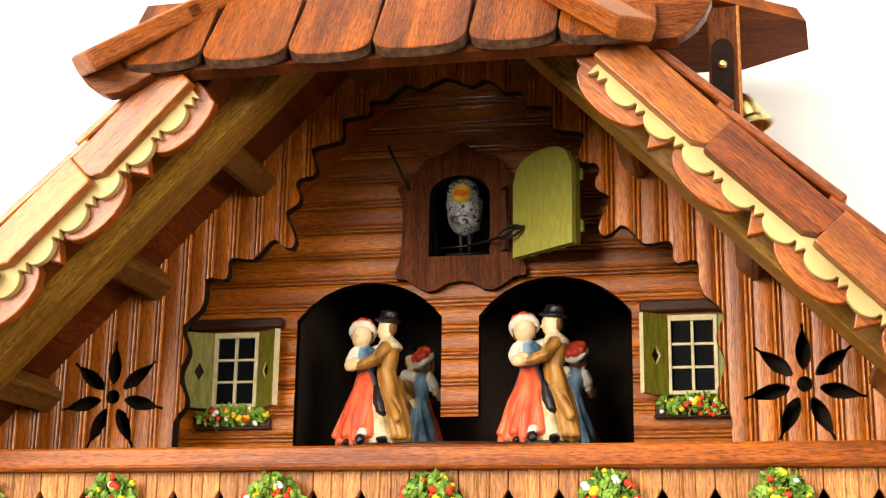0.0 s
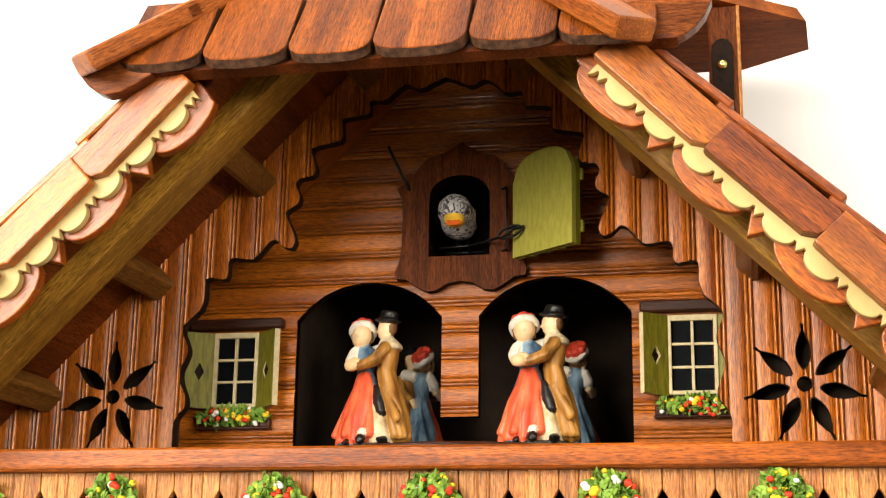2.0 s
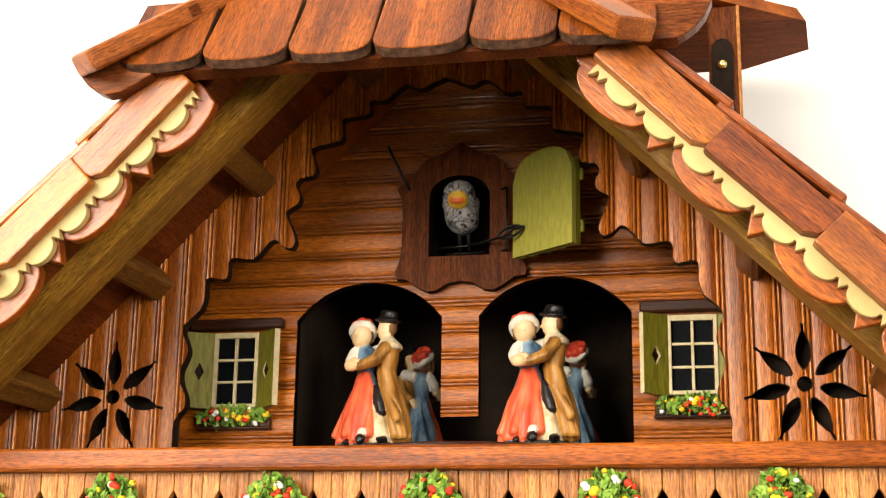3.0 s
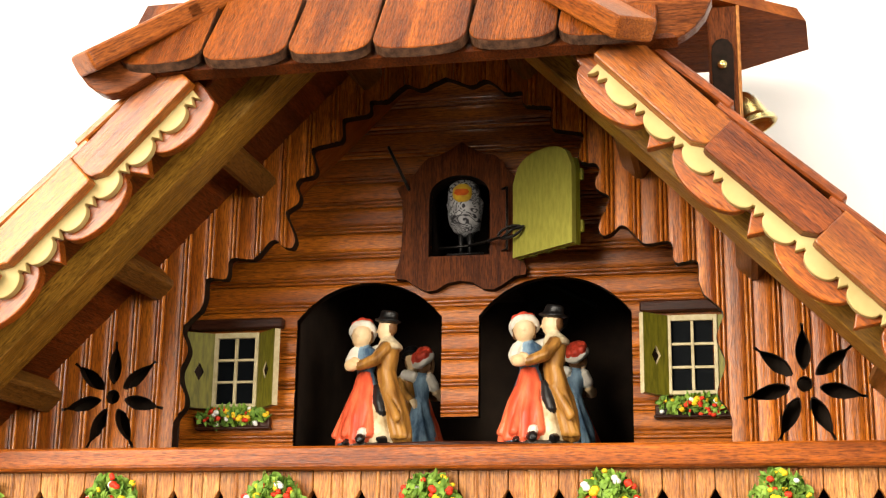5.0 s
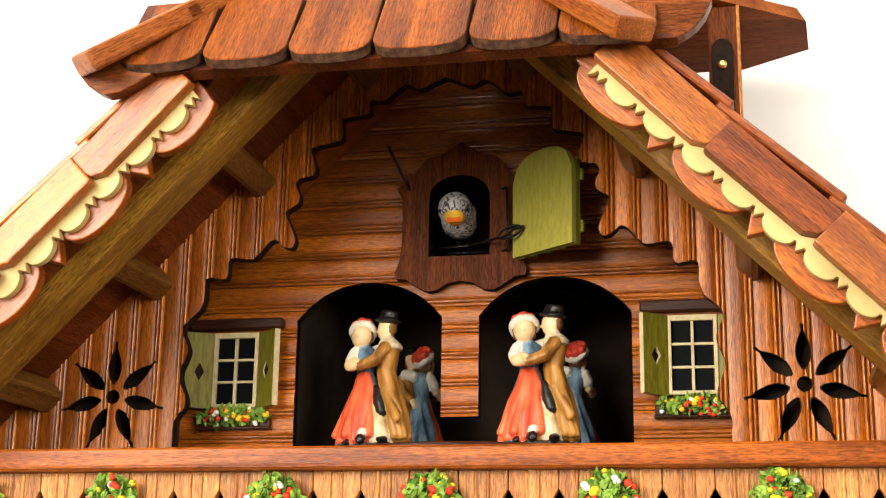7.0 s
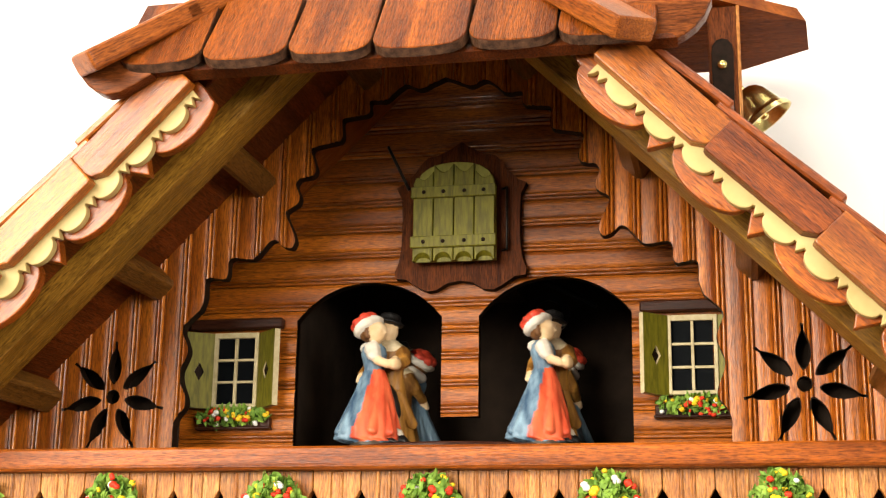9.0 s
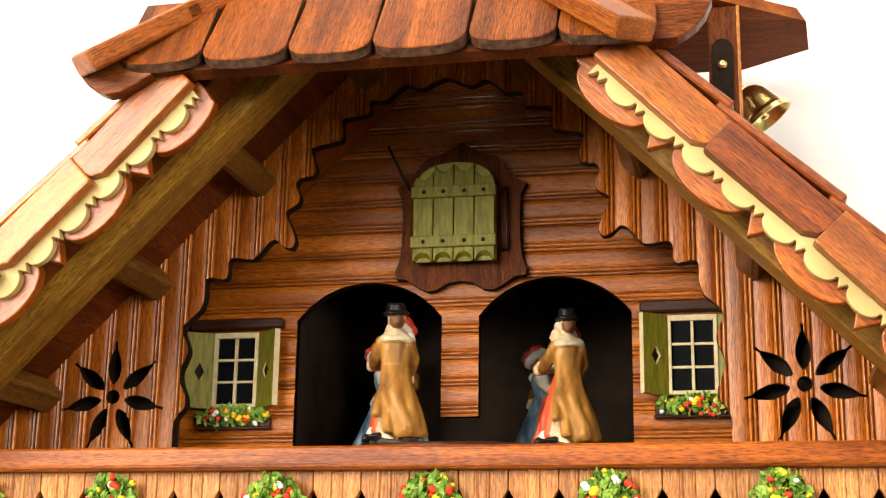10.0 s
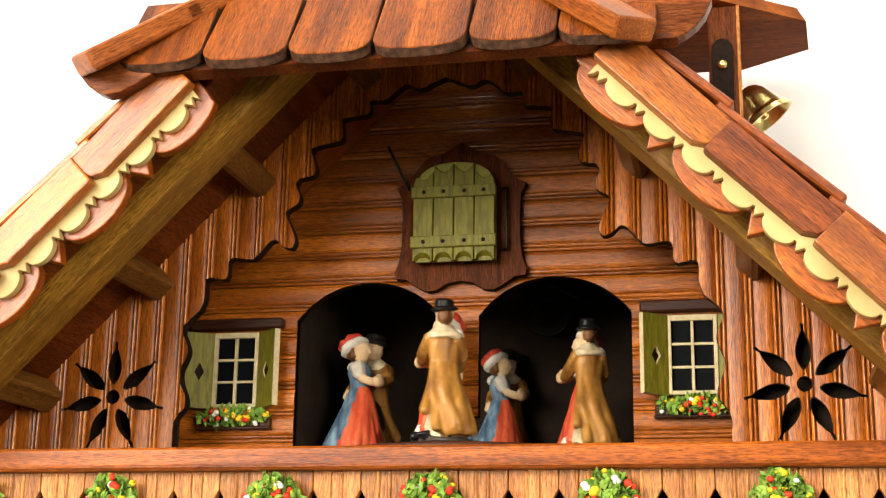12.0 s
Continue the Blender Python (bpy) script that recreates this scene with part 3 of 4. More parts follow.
# ---------------------------------------------------------------- little windows in the recessed wall
def flower_mass(parent, w, d, h, n_leaf, n_flower, seed, size=1.0):
    rnd = random.Random(seed)
    def spot(reach=1.0):
        while True:
            p = [rnd.uniform(-1, 1) for _ in range(3)]
            if 0.25 < sum(c * c for c in p) <= 1:
                return (p[0] * w / 2 * reach, p[1] * d / 2 * reach, h / 2 + p[2] * h / 2 * reach)
    bm = bmesh.new()
    for _ in range(n_leaf):
        c = Vector(spot(0.95))
        e = Euler([rnd.uniform(0, 6.28) for _ in range(3)]).to_matrix()
        L, W = rnd.uniform(1.3, 2.8) * size, rnd.uniform(0.6, 1.3) * size
        vs = [bm.verts.new(c + e @ Vector(p)) for p in ((-L, 0, 0), (-L * 0.3, -W, 0.25), (L * 0.5, -W * 0.8, 0.1), (L, 0, -0.2), (L * 0.5, W * 0.8, 0.1), (-L * 0.3, W, 0.25), (0, 0, 0.7 * size))]
        for i in range(6):
            bm.faces.new((vs[i], vs[(i + 1) % 6], vs[6]))
    tagged(part("foliage", bm, LEAF, parent), kind="stuff")
    for k in range(n_flower):
        p = spot()
        p = (p[0], -abs(p[1]) - 0.2, p[2])
        mat = rnd.choice((RED, RED, YELLOW, YELLOW, WHITE))
        bm = bmesh.new()
        r = rnd.uniform(0.7, 1.5) * size
        for j in range(2):
            a = rnd.uniform(0, 6.28)
            ball(bm, (p[0] + r * 0.5 * math.cos(a), p[1], p[2] + r * 0.5 * math.sin(a)), r * rnd.uniform(0.7, 1.0), 0, 7, 0.85)
        part("blossom", bm, mat, parent, smooth=True)


def shutter(parent, name, w, m):
    d = [(w * 0.5, -17.2), (w * 0.68, -13.9), (w * 0.5, -10.6), (w * 0.32, -13.9)]
    vs, tris = sheet([(0, 0), (w, 0.4), (w, -26.8), (0, -27.2)], [d], [], 0)
    finish(name, thick(name, vs, [f for _, _, f in tris], lambda x, z: 0.0, 2.3, lambda p, q: True), [GREENFRONT, MUNTIN], parent, "olive green shutter with a diamond cut-out", m)
    # Black sheet added in the diamond in place of the shade there.
    part("cutout_shade", prism(d, 0.6, 1.0, 0), BURNT_AND_SHADE, parent, "black sheet that stands in for shade in the diamond cut-out", m)


def window(name, x, z, left_angle, right_angle):
    w = thing(name, x, WY, z)
    W, H, B = 16.6, 27.0, 1.3
    part("window_frame", box(-W / 2, -W / 2 + B, -2.2, 0.4, -H, 0, 0.15), MUNTIN, w)
    part("window_frame", box(W / 2 - B, W / 2, -2.2, 0.4, -H, 0, 0.15), MUNTIN, w)
    part("window_frame", box(-W / 2 + B, W / 2 - B, -2.2, 0.4, -2.0, 0, 0.15), MUNTIN, w)
    part("window_frame", box(-W / 2 + B, W / 2 - B, -2.2, 0.4, -H, -H + B, 0.15), MUNTIN, w)
    part("muntin", box(-0.5, 0.5, -2.0, 0.2, -H + B, -2.0, 0.12), MUNTIN, w)
    for k in (1, 2):
        zz = -2.0 - (H - 2 - B) * k / 3
        part("muntin", box(-W / 2 + B, W / 2 - B, -1.8, 0.2, zz - 0.45, zz + 0.45, 0.12), MUNTIN, w)
    for i in range(2):
        for j in range(3):
            zz = -2.0 - (H - 2 - B) * (j + 1) / 3
            part("pane", box(-W / 2 + B + 6.8 * i, -W / 2 + B + 6.8 * (i + 1), -0.7, -0.2, zz, zz + 7.9), PANE, w)
    shutter(w, "shutter", 10.0, at(-W / 2 - 0.1, -1.6, -0.2, 0, 0, 180 + left_angle) @ at(0, -1.6, 0))
    shutter(w, "shutter", 10.0, at(W / 2 + 0.1, -1.6, -0.2, 0, 0, -right_angle))
    part("lintel", box(-W / 2 - 9.0, W / 2 + 9.0, -3.6, 0.2, 1.2, 5.0, 0.5), LINTEL, w, "dark rough lintel board")
    part("sill", box(-W / 2 - 5, W / 2 + 6, -4.0, 0.2, -H - 7.9, -H - 7.0, 0.3), LINTEL, w)
    part("planter", box(-W / 2 - 4.6, W / 2 + 5.6, -2.6, 0.2, -H - 7.0, -H - 3.4, 0.3), LINTEL, w, "dark narrow planter board")
    return w


w1 = window("window_1", -81.5, -23.2, 22, 38)
tagged(w1, "small cream lattice window with open olive green shutters", "window", kind="structure")
w2 = window("window_2", 79.8, -21.3, 38, 22)
tagged(w2, "small cream lattice window half behind the wavy front boards", "window", kind="structure")
for x, z, sd in ((-81.0, -57.2, 3), (80.6, -55.6, 4)):
    fb = thing("flower_box", x, WY - 3.0, z)
    flower_mass(fb, 30, 6, 7.5, 240, 34, sd, 0.85)
    tagged(fb, "green window flowers with red, yellow and white blossoms on the sill", "flowers", "window flowers")

# ---------------------------------------------------------------- carved surround of the bird's door
OUTF = [(0.7, 43.8), (4.5, 41.2), (8.5, 39.2), (12.6, 38.4), (15.0, 36.2), (17.5, 32.4), (21.0, 29.0), (24.0, 27.6), (22.0, 23.5), (21.6, 16), (21.8, 6),
        (22.6, 0), (24.0, -3.4), (23.6, -5.8), (20.0, -6.2), (15.5, -9.2), (12.4, -10.7), (9.0, -10.4), (5.0, -8.0), (0.7, -7.2)]
OUTF = OUTF + [(1.0 - x, z) for x, z in OUTF[-2:0:-1]]
surround = thing("door_surround", 0, 26, 0)
vs, tris = sheet(OUTF, [BIRDHOLE], [], 0)
finish("carved_board", thick("carved_board", vs, [f for _, _, f in tris], lambda x, z: 0.0, 4.1, lambda p, q: True), [FRAMEWOOD, BURNT_AND_SHADE], surround)
bm = bmesh.new()
limb(bm, (-25.3, -4.5, 41.8), (-18.2, -1.0, 26.6), 0.55, 0.55)
part("door_catch_wire", bm, WIRE, surround, "bent black wire", smooth=True)
bm = bmesh.new()
limb(bm, (17.4, -2.0, 25.5), (17.4, -2.0, 3.0), 0.45, 0.45)
limb(bm, (15.4, 0.2, 25.5), (17.4, -2.0, 25.5), 0.45, 0.45)
limb(bm, (15.4, 0.2, 3.0), (17.4, -2.0, 3.0), 0.45, 0.45)
part("hinge_wire", bm, WIRE, surround, "black wire hinge", smooth=True)
tagged(surround, "dark stained carved board round the bird's door", "clock door surround")

# ---------------------------------------------------------------- bird's door, hinged on the wire (local origin: hinge)
door = thing("bird_door", 17.4, 23.0, 0)
def door_top(x):
    u = (x + 18.0) / 14.6
    return 25.5 + 9.2 * math.sqrt(max(0.0, 1 - min(1, abs(u)) ** 2.4))
n = 12
top = [(-32.6 + 29.2 * k / n, door_top(-32.6 + 29.2 * k / n)) for k in range(n + 1)]
part("door_panel", prism([(-32.6, -1.2)] + top + [(-3.4, -1.2)], -2.0, 0.0, 0.15), GREEN, door, "plain olive green back")
for k in range(4):
    x0, x1 = -32.6 + 7.3 * k, -32.6 + 7.3 * (k + 1)
    c = (x0 + x1) / 2
    foot = [(c + 2.9 * math.cos(math.pi * (1 - i / 8)), -1.5 + 2.9 * math.sin(math.pi * i / 8)) for i in range(9)]
    xs = [x1 - 0.15 - (x1 - x0 - 0.3) * i / 8 for i in range(9)]
    head = [(x, min(door_top(x) - 0.3, door_top(c) - 1.0 - 3.0 * math.sin(math.pi * i / 8))) for i, x in enumerate(xs)]
    part("door_slat", prism([(x0 + 0.15, -1.5)] + foot + [(x1 - 0.15, -1.5)] + head, -4.2, -2.0, 0.25), GREENFRONT, door)
    # the hollow gouged under each slat's foot
    hollow = bmesh.new()
    rim = [hollow.verts.new((x, -4.0, z)) for x, z in foot]
    low = [hollow.verts.new((c + (x - c) * 0.9, -2.2, -1.5 + (z + 1.5) * 0.55)) for x, z in foot]
    for i in range(8):
        hollow.faces.new((rim[i], rim[i + 1], low[i + 1], low[i]))
    hollow.faces.new(low)
    part("scoop", hollow, GREENFRONT, door)
for z0 in (3.0, 21.0):
    part("door_batten", box(-33.2, -2.8, -5.4, -4.1, z0, z0 + 4.2, 0.3), GREENFRONT, door)
    for x in (-28.5, -21.5, -14.0, -7.2):
        bm = bmesh.new()
        ball(bm, (x, -5.3, z0 + 2.1), 0.75, 0, 8, 1)
        part("nail", bm, BURNT_AND_SHADE, door, smooth=True)
tagged(door, "olive green plank door of the bird, on a wire hinge", "clock door")

# ---------------------------------------------------------------- bird (local origin: its perch)
def build_bird():
    bm = bmesh.new()
    body = [(0, 2.2, 2.6, 1.6, 1.8), (0, 1.6, 4.6, 4.4, 4.2), (0, 0.8, 7.6, 6.0, 5.4), (0, 0.2, 11.0, 6.4, 5.8), (0, -0.4, 14.4, 6.1, 5.6),
            (0, -0.9, 17.4, 5.7, 5.4), (0, -1.2, 20.2, 5.6, 5.5), (0, -1.2, 22.6, 4.9, 4.9), (0, -1.0, 24.4, 3.2, 3.3), (0, -0.8, 25.2, 1.2, 1.2)]
    body = [(x, y, 6.4 + 0.9 * (z - 2.6), rx * (0.98 if z < 15 else 1.06), ry * 0.97) for x, y, z, rx, ry in body]
    loft(bm, body, 20, 0)
    # folded wings and tail
    for s in (-1, 1):
        limb(bm, (s * 4.6, 0.6, 18.5), (s * 4.0, 3.4, 9.0), 2.4, 1.0, 0)
    # open beak: yellow rim and orange gape
    loft(bm, [(0.2, -5.4, 17.6, 1.6, 0.8), (0.2, -5.6, 18.8, 3.2, 1.5), (0.2, -5.7, 20.6, 3.6, 1.9), (0.2, -5.5, 22.6, 3.4, 1.7), (0.2, -5.0, 24.2, 2.0, 1.0)], 12, 1)
    loft(bm, [(0.2, -6.9, 19.7, 1.8, 0.6), (0.2, -7.2, 20.7, 2.8, 1.0), (0.2, -6.9, 22.0, 2.2, 0.7)], 10, 2)
    for x in (-4.6, 4.6):
        ball(bm, (x, -3.7, 22.6), 0.9, 3, 8)
    for x in (-1.6, 1.6):
        limb(bm, (x, 0.6, 0.0), (x, 0.9, 8.2), 0.7, 1.1, 3)
    limb(bm, (0, 3.5, 8.8), (0, 11.5, 6.2), 2.4, 1.2, 0)
    limb(bm, (-6.5, 0.4, -0.2), (6.5, 0.4, -0.2), 0.5, 0.5, 3)
    return part("carved_bird", bm, [FEATHER, BEAKRIM, BEAK, BLACK], smooth=True)


bird = build_bird()
tagged(bird, "grey and white painted carved bird with an open orange beak", "bird figure")
def wire(bm, pts, r):
    for p, q in zip(pts, pts[1:]):
        limb(bm, p, q, r, r)


bm = bmesh.new()
turns = [(19.6 + 4.2 * math.cos(a), 17.2 - 1.2 * math.cos(a), 7.2 + 0.9 * math.cos(a) + 1.9 * math.sin(a)) for a in [radians(200 + 24 * k) for k in range(17)]]
wire(bm, [(-8.0, 31.0, 6.0), (3.0, 28.5, 5.9), (11.0, 23.0, 5.8)] + turns + [(20.6, 16.6, 8.0), (24.6, 15.6, 8.6)], 0.5)
rod = part("perch_rod", bm, WIRE, smooth=True)
tagged(rod, "thin black push rod with a looped end beside the bird", "wire rod")

# ---------------------------------------------------------------- bell tower on the roof
tower = thing("bell_tower", 93, 70, 0)
for x, y in ((0.5, -27.5), (-26, -27.5), (0.5, 22), (-26, 22)):
    part("post", box(x - 5.2, x + 5.2, y - 4, y + 4, 2, 95, 0.8), FRAMEWOOD, tower)
part("light_edge_strip", box(5.3, 6.7, -31.0, -25.0, 2, 95, 0.3), BALUSTER, tower, "pale raw wood edge strip")
part("pivot_plate", prism([(-3.6, -20), (3.6, -20), (4.0, 4), (3.4, 7), (2, 8.8), (0, 9.4), (-2, 8.8), (-3.4, 7), (-4.0, 4)], -33.2, -31.4, 0.4), BURNT_AND_SHADE, tower, "black rounded pivot plate", at(0.2, 0, 72.2))
bm = bmesh.new()
ball(bm, (0.0, -33.4, 71.2), 1.9, 0, 14, 1)
part("brass_pin", bm, BRASS, tower, "round brass pin", smooth=True)
def cap_plate(z0, z1, grow):
    pts = [(-60, -42), (-8, -42), (31, -12), (33, 16), (8, 33), (-60, 33)]
    bm = bmesh.new()
    a = [bm.verts.new((x + (grow if x > 0 else 0), y, z0)) for x, y in pts]
    b = [bm.verts.new((x * 0.9, y * 0.9, z1)) for x, y in pts]
    bm.faces.new(a[::-1]), bm.faces.new(b)
    for i in range(6):
        bm.faces.new((a[i], a[(i + 1) % 6], b[(i + 1) % 6], b[i]))
    return bevelled(bm, 0.6)
part("tower_roof", cap_plate(95, 101, 0), TOWERROOF, tower, "angular brown tower roof")
tagged(tower, "small brown wooden bell tower on the clock roof", "bell tower")

bell = thing("bell", 92.6, 68, 83.8)
bm = bmesh.new()
outer = [(0, 0, -13.5, 1.2, 1.2), (0, 0, -14.0, 3.6, 3.6), (0, 0, -15.2, 5.2, 5.2), (0, 0, -17.5, 6.6, 6.6), (0, 0, -21.0, 7.6, 7.6), (0, 0, -24.6, 8.5, 8.5), (0, 0, -26.2, 9.2, 9.2), (0, 0, -26.6, 10.2, 10.2), (0, 0, -28.4, 10.6, 10.6)]
inner = [(0, 0, -28.4, 9.6, 9.6), (0, 0, -27.2, 8.6, 8.6), (0, 0, -24.0, 6.6, 6.6), (0, 0, -16.5, 4.6, 4.6), (0, 0, -15.0, 1.0, 1.0)]
loft(bm, [(x, y, z, r, q) for x, y, z, r, q in outer + inner], 28, 0)
part("bell_cup", bm, BRASS, bell, "shiny brass bell", smooth=True)
bm = bmesh.new()
limb(bm, (0, 0, 0), (0, 0, -14), 0.9, 0.9)
part("bell_arm", bm, BRASS, bell, smooth=True)
bm = bmesh.new()
limb(bm, (0, 0, -16), (0, 0, -25), 0.5, 0.5)
ball(bm, (0, 0, -26), 1.8)
part("clapper", bm, BRASS, bell, smooth=True)
tagged(bell, "polished brass bell swinging on its arm", "bell")

# ---------------------------------------------------------------- turntable and dancing pairs
table = thing("turntable", 0, 54, -69)
bm = bmesh.new()
loft(bm, [(0, 0, 0.2, 54, 54), (0, 0, 2.2, 54, 54), (0, 0, 2.8, 53.4, 53.4)], 64, 0)
part("disc", bm, LINTEL, table)
tagged(table, "dark round turntable under the dancing pairs", "turntable")


def moulded(name, bm, mats, voxel):
    """The overlapping shapes of one figure melted into a single cast skin that keeps their paint."""
    bmesh.ops.scale(bm, vec=(MM,) * 3, verts=bm.verts)
    bmesh.ops.recalc_face_normals(bm, faces=bm.faces)
    bm.faces.ensure_lookup_table()
    tree = BVHTree.FromBMesh(bm)
    coat_of_paint = [f.material_index for f in bm.faces]
    rough_me = bpy.data.meshes.new(name)
    bm.to_mesh(rough_me)
    bm.free()
    draft = new(name, rough_me)
    melt = draft.modifiers.new("melt", "REMESH")
    melt.mode, melt.voxel_size = "VOXEL", voxel * MM
    bpy.context.view_layer.update()
    me = bpy.data.meshes.new_from_object(draft.evaluated_get(bpy.context.evaluated_depsgraph_get()))
    bpy.data.objects.remove(draft)
    own = bmesh.new()
    own.from_mesh(me)
    for f in own.faces:
        hit = tree.find_nearest(f.calc_center_median())
        f.material_index = coat_of_paint[hit[2]]
        f.smooth = True
    for _ in range(2):
        bmesh.ops.smooth_vert(own, verts=own.verts, factor=0.5, use_axis_x=True, use_axis_y=True, use_axis_z=True)
    me.materials.clear()
    own.to_mesh(me)
    own.free()
    me.name = name
    return finish(name, me, mats)


def build_pair():
    """A dancing pair, one figure: she stands at local -x and faces -y, he at +x and faces her."""
    bm = bmesh.new()
    mats = [COAT, BLUE, APRON, SKIN, LINEN, BLACK, HATRED, HAIR, BLOUSE, GROUND]
    loft(bm, [(0, 0, 0.0, 12.5, 8.5), (0, 0, 1.0, 12.5, 8.5), (0, 0, 1.7, 11.6, 7.8)], 24, 9)

    def folds(rings, n, paint_index, amp, waves, ph=0.0):
        """Cloth: rings (x, y, z, rx, ry, depth of fold) with uneven folds that run down and twist a little."""
        rows = []
        for x, y, z, rx, ry, a in rings:
            row = []
            for k in range(n):
                t = 2 * math.pi * k / n
                g = 1 + amp * a * (math.sin(waves * t + ph + z * 0.06) + 0.5 * math.sin((waves - 3) * t + 1.7 * ph - z * 0.04))
                row.append(bm.verts.new((x + rx * g * math.cos(t), y + ry * g * math.sin(t), z)))
            rows.append(row)
        for i in range(len(rows) - 1):
            for k in range(n):
                f = bm.faces.new((rows[i][k], rows[i][(k + 1) % n], rows[i + 1][(k + 1) % n], rows[i + 1][k]))
                f.material_index = paint_index((k + 0.5) * 360 / n, i)
        for r in (rows[0], rows[-1]):
            bm.faces.new(r).material_index = paint_index(0, 0)

    def tipped(build, pivot, rx, ry=0.0):
        before = set(bm.verts)
        build()
        turn = Euler((radians(rx), radians(ry), 0)).to_matrix()
        for v in bm.verts:
            if v not in before:
                v.co = Vector(pivot) + turn @ (v.co - Vector(pivot))

    # her skirt: blue behind, orange-red apron before, flaring to the hem
    skirt = lambda a, i: 2 if 172 + 4 * i < a < 340 - 3 * i else 1
    folds([(-5.6, 0.8, 1.6, 6.4, 8.2, 1.6), (-5.5, 0.6, 2.6, 7.7, 9.8, 1.5), (-5.2, 0.3, 6.5, 7.4, 9.4, 1.4), (-4.5, -0.2, 11, 6.7, 8.2, 1.1), (-3.5, -0.4, 16, 5.9, 6.8, 0.8), (-2.6, -0.3, 21, 4.9, 5.3, 0.5), (-2.3, 0, 25, 3.7, 3.9, 0.2), (-2.4, 0, 26.6, 3.2, 3.3, 0)],
          64, skirt, 0.06, 8)
    # the apron gathered in hanging ridges
    for x0, x1, y1, r in ((-4.4, -12.0, -5.6, 1.0), (-3.2, -7.4, -9.2, 1.0), (-0.4, 1.2, -6.4, 1.2)):
        limb(bm, (x0, -3.0, 24.0), (x1, y1, 4.6), r * 0.6, r * 1.6, 2)
    for x0, x1, y1, r in ((-5.0, -12.2, 4.4, 1.0), (-4.0, -8.6, 8.4, 1.1), (-2.6, -4.4, 9.4, 1.2), (-1.4, 0.4, 7.6, 1.1), (-0.6, 3.4, 6.4, 1.3)):
        limb(bm, (x0, 2.8, 24.0), (x1, y1, 4.6), r * 0.6, r * 1.4, 1)
    # bodice, head, hair
    loft(bm, [(-2.6, 0, 26.2, 3.0, 2.9), (-2.5, 0, 29.0, 3.5, 3.3), (-2.6, 0, 32.0, 4.3, 3.9), (-2.8, 0, 34.6, 4.1, 3.4), (-3.3, -0.1, 36.4, 2.0, 1.9)], 20, 1)
    limb(bm, (-3.3, -0.2, 35.4), (-3.9, -0.5, 38.0), 1.7, 1.7, 3)
    loft(bm, [(-4.2, -1.6, 35.9, 1.2, 1.2), (-4.2, -1.4, 36.8, 2.6, 2.5), (-4.2, -1.1, 38.4, 3.4, 3.4), (-4.2, -0.9, 40.4, 3.7, 3.8), (-4.2, -0.7, 42.2, 3.2, 3.4), (-4.2, -0.5, 43.4, 1.8, 2.0)], 18, 3)
    limb(bm, (-4.1, -4.6, 39.6), (-4.1, -5.0, 39.2), 0.5, 0.4, 3)
    ball(bm, (-4.2, 0.9, 39.8), 3.75, 7, 14, 1.0)
    for x in (-7.4, -1.0):
        limb(bm, (x, -0.2, 40.6), (x * 0.94 - 0.26, 0.2, 37.6), 1.0, 0.9, 7)

    def her_hat():
        loft(bm, [(-4.3, 0.6, 41.0, 4.6, 4.6), (-4.3, 0.6, 41.4, 5.3, 5.3), (-4.3, 0.6, 42.3, 5.6, 5.6), (-4.3, 0.6, 43.2, 5.3, 5.3), (-4.3, 0.6, 43.8, 4.2, 4.2)], 24, 8)
        for k in range(7):
            a = 2 * math.pi * k / 7 + 0.3
            ball(bm, (-4.3 + 3.0 * math.cos(a), 0.6 + 3.0 * math.sin(a), 44.2), 2.2, 6, 10, 0.9)
        ball(bm, (-4.3, 0.6, 44.6), 2.9, 6, 12, 0.85)
    tipped(her_hat, (-4.3, 0, 41), -40, -8)
    # puffed white sleeves, bare forearms, clasped in front
    limb(bm, (-6.2, -1.2, 34.4), (-7.4, -2.8, 30.8), 2.6, 2.5, 8)
    limb(bm, (-7.2, -3.6, 29.4), (-6.6, -7.6, 27.8), 1.9, 1.6, 3)
    ball(bm, (-5.6, -9.0, 28.2), 2.3, 3, 12)
    ball(bm, (-4.2, -8.6, 29.6), 1.7, 3, 10)
    # his breeches, dark boots in between, the long coat swinging out behind
    loft(bm, [(3.8, -3.0, 1.8, 4.6, 3.6), (3.6, -2.8, 5, 4.0, 3.6), (3.4, -2.0, 10, 3.2, 3.3), (3.4, -1.2, 18, 2.6, 3.0)], 18, 4)
    loft(bm, [(4.6, -3.4, 10.6, 1.2, 1.2), (4.4, -3.2, 12.4, 2.2, 2.2), (3.8, -2.8, 16.0, 2.2, 2.6), (3.0, -2.2, 20.0, 1.6, 2.4), (2.6, -1.8, 22.0, 1.0, 1.4)], 14, 5)
    coat = lambda a, i: 0
    folds([(9.6, 5.0, 2.2, 3.6, 4.8, 1.3), (9.6, 5.0, 3.2, 4.3, 6.0, 1.3), (9.5, 4.0, 7, 4.3, 6.3, 1.3), (9.2, 2.2, 12, 4.3, 6.6, 1.1), (7.9, 0.8, 17, 4.2, 6.4, 0.8), (6.6, 0.3, 22, 3.8, 5.4, 0.4), (5.7, 0, 26.5, 3.5, 5.0, 0.1), (5.9, 0, 31, 3.8, 5.5, 0), (6.2, 0, 34.6, 3.8, 5.3, 0), (6.0, 0, 36.6, 2.4, 3.2, 0)],
          48, coat, 0.07, 7, 0.8)
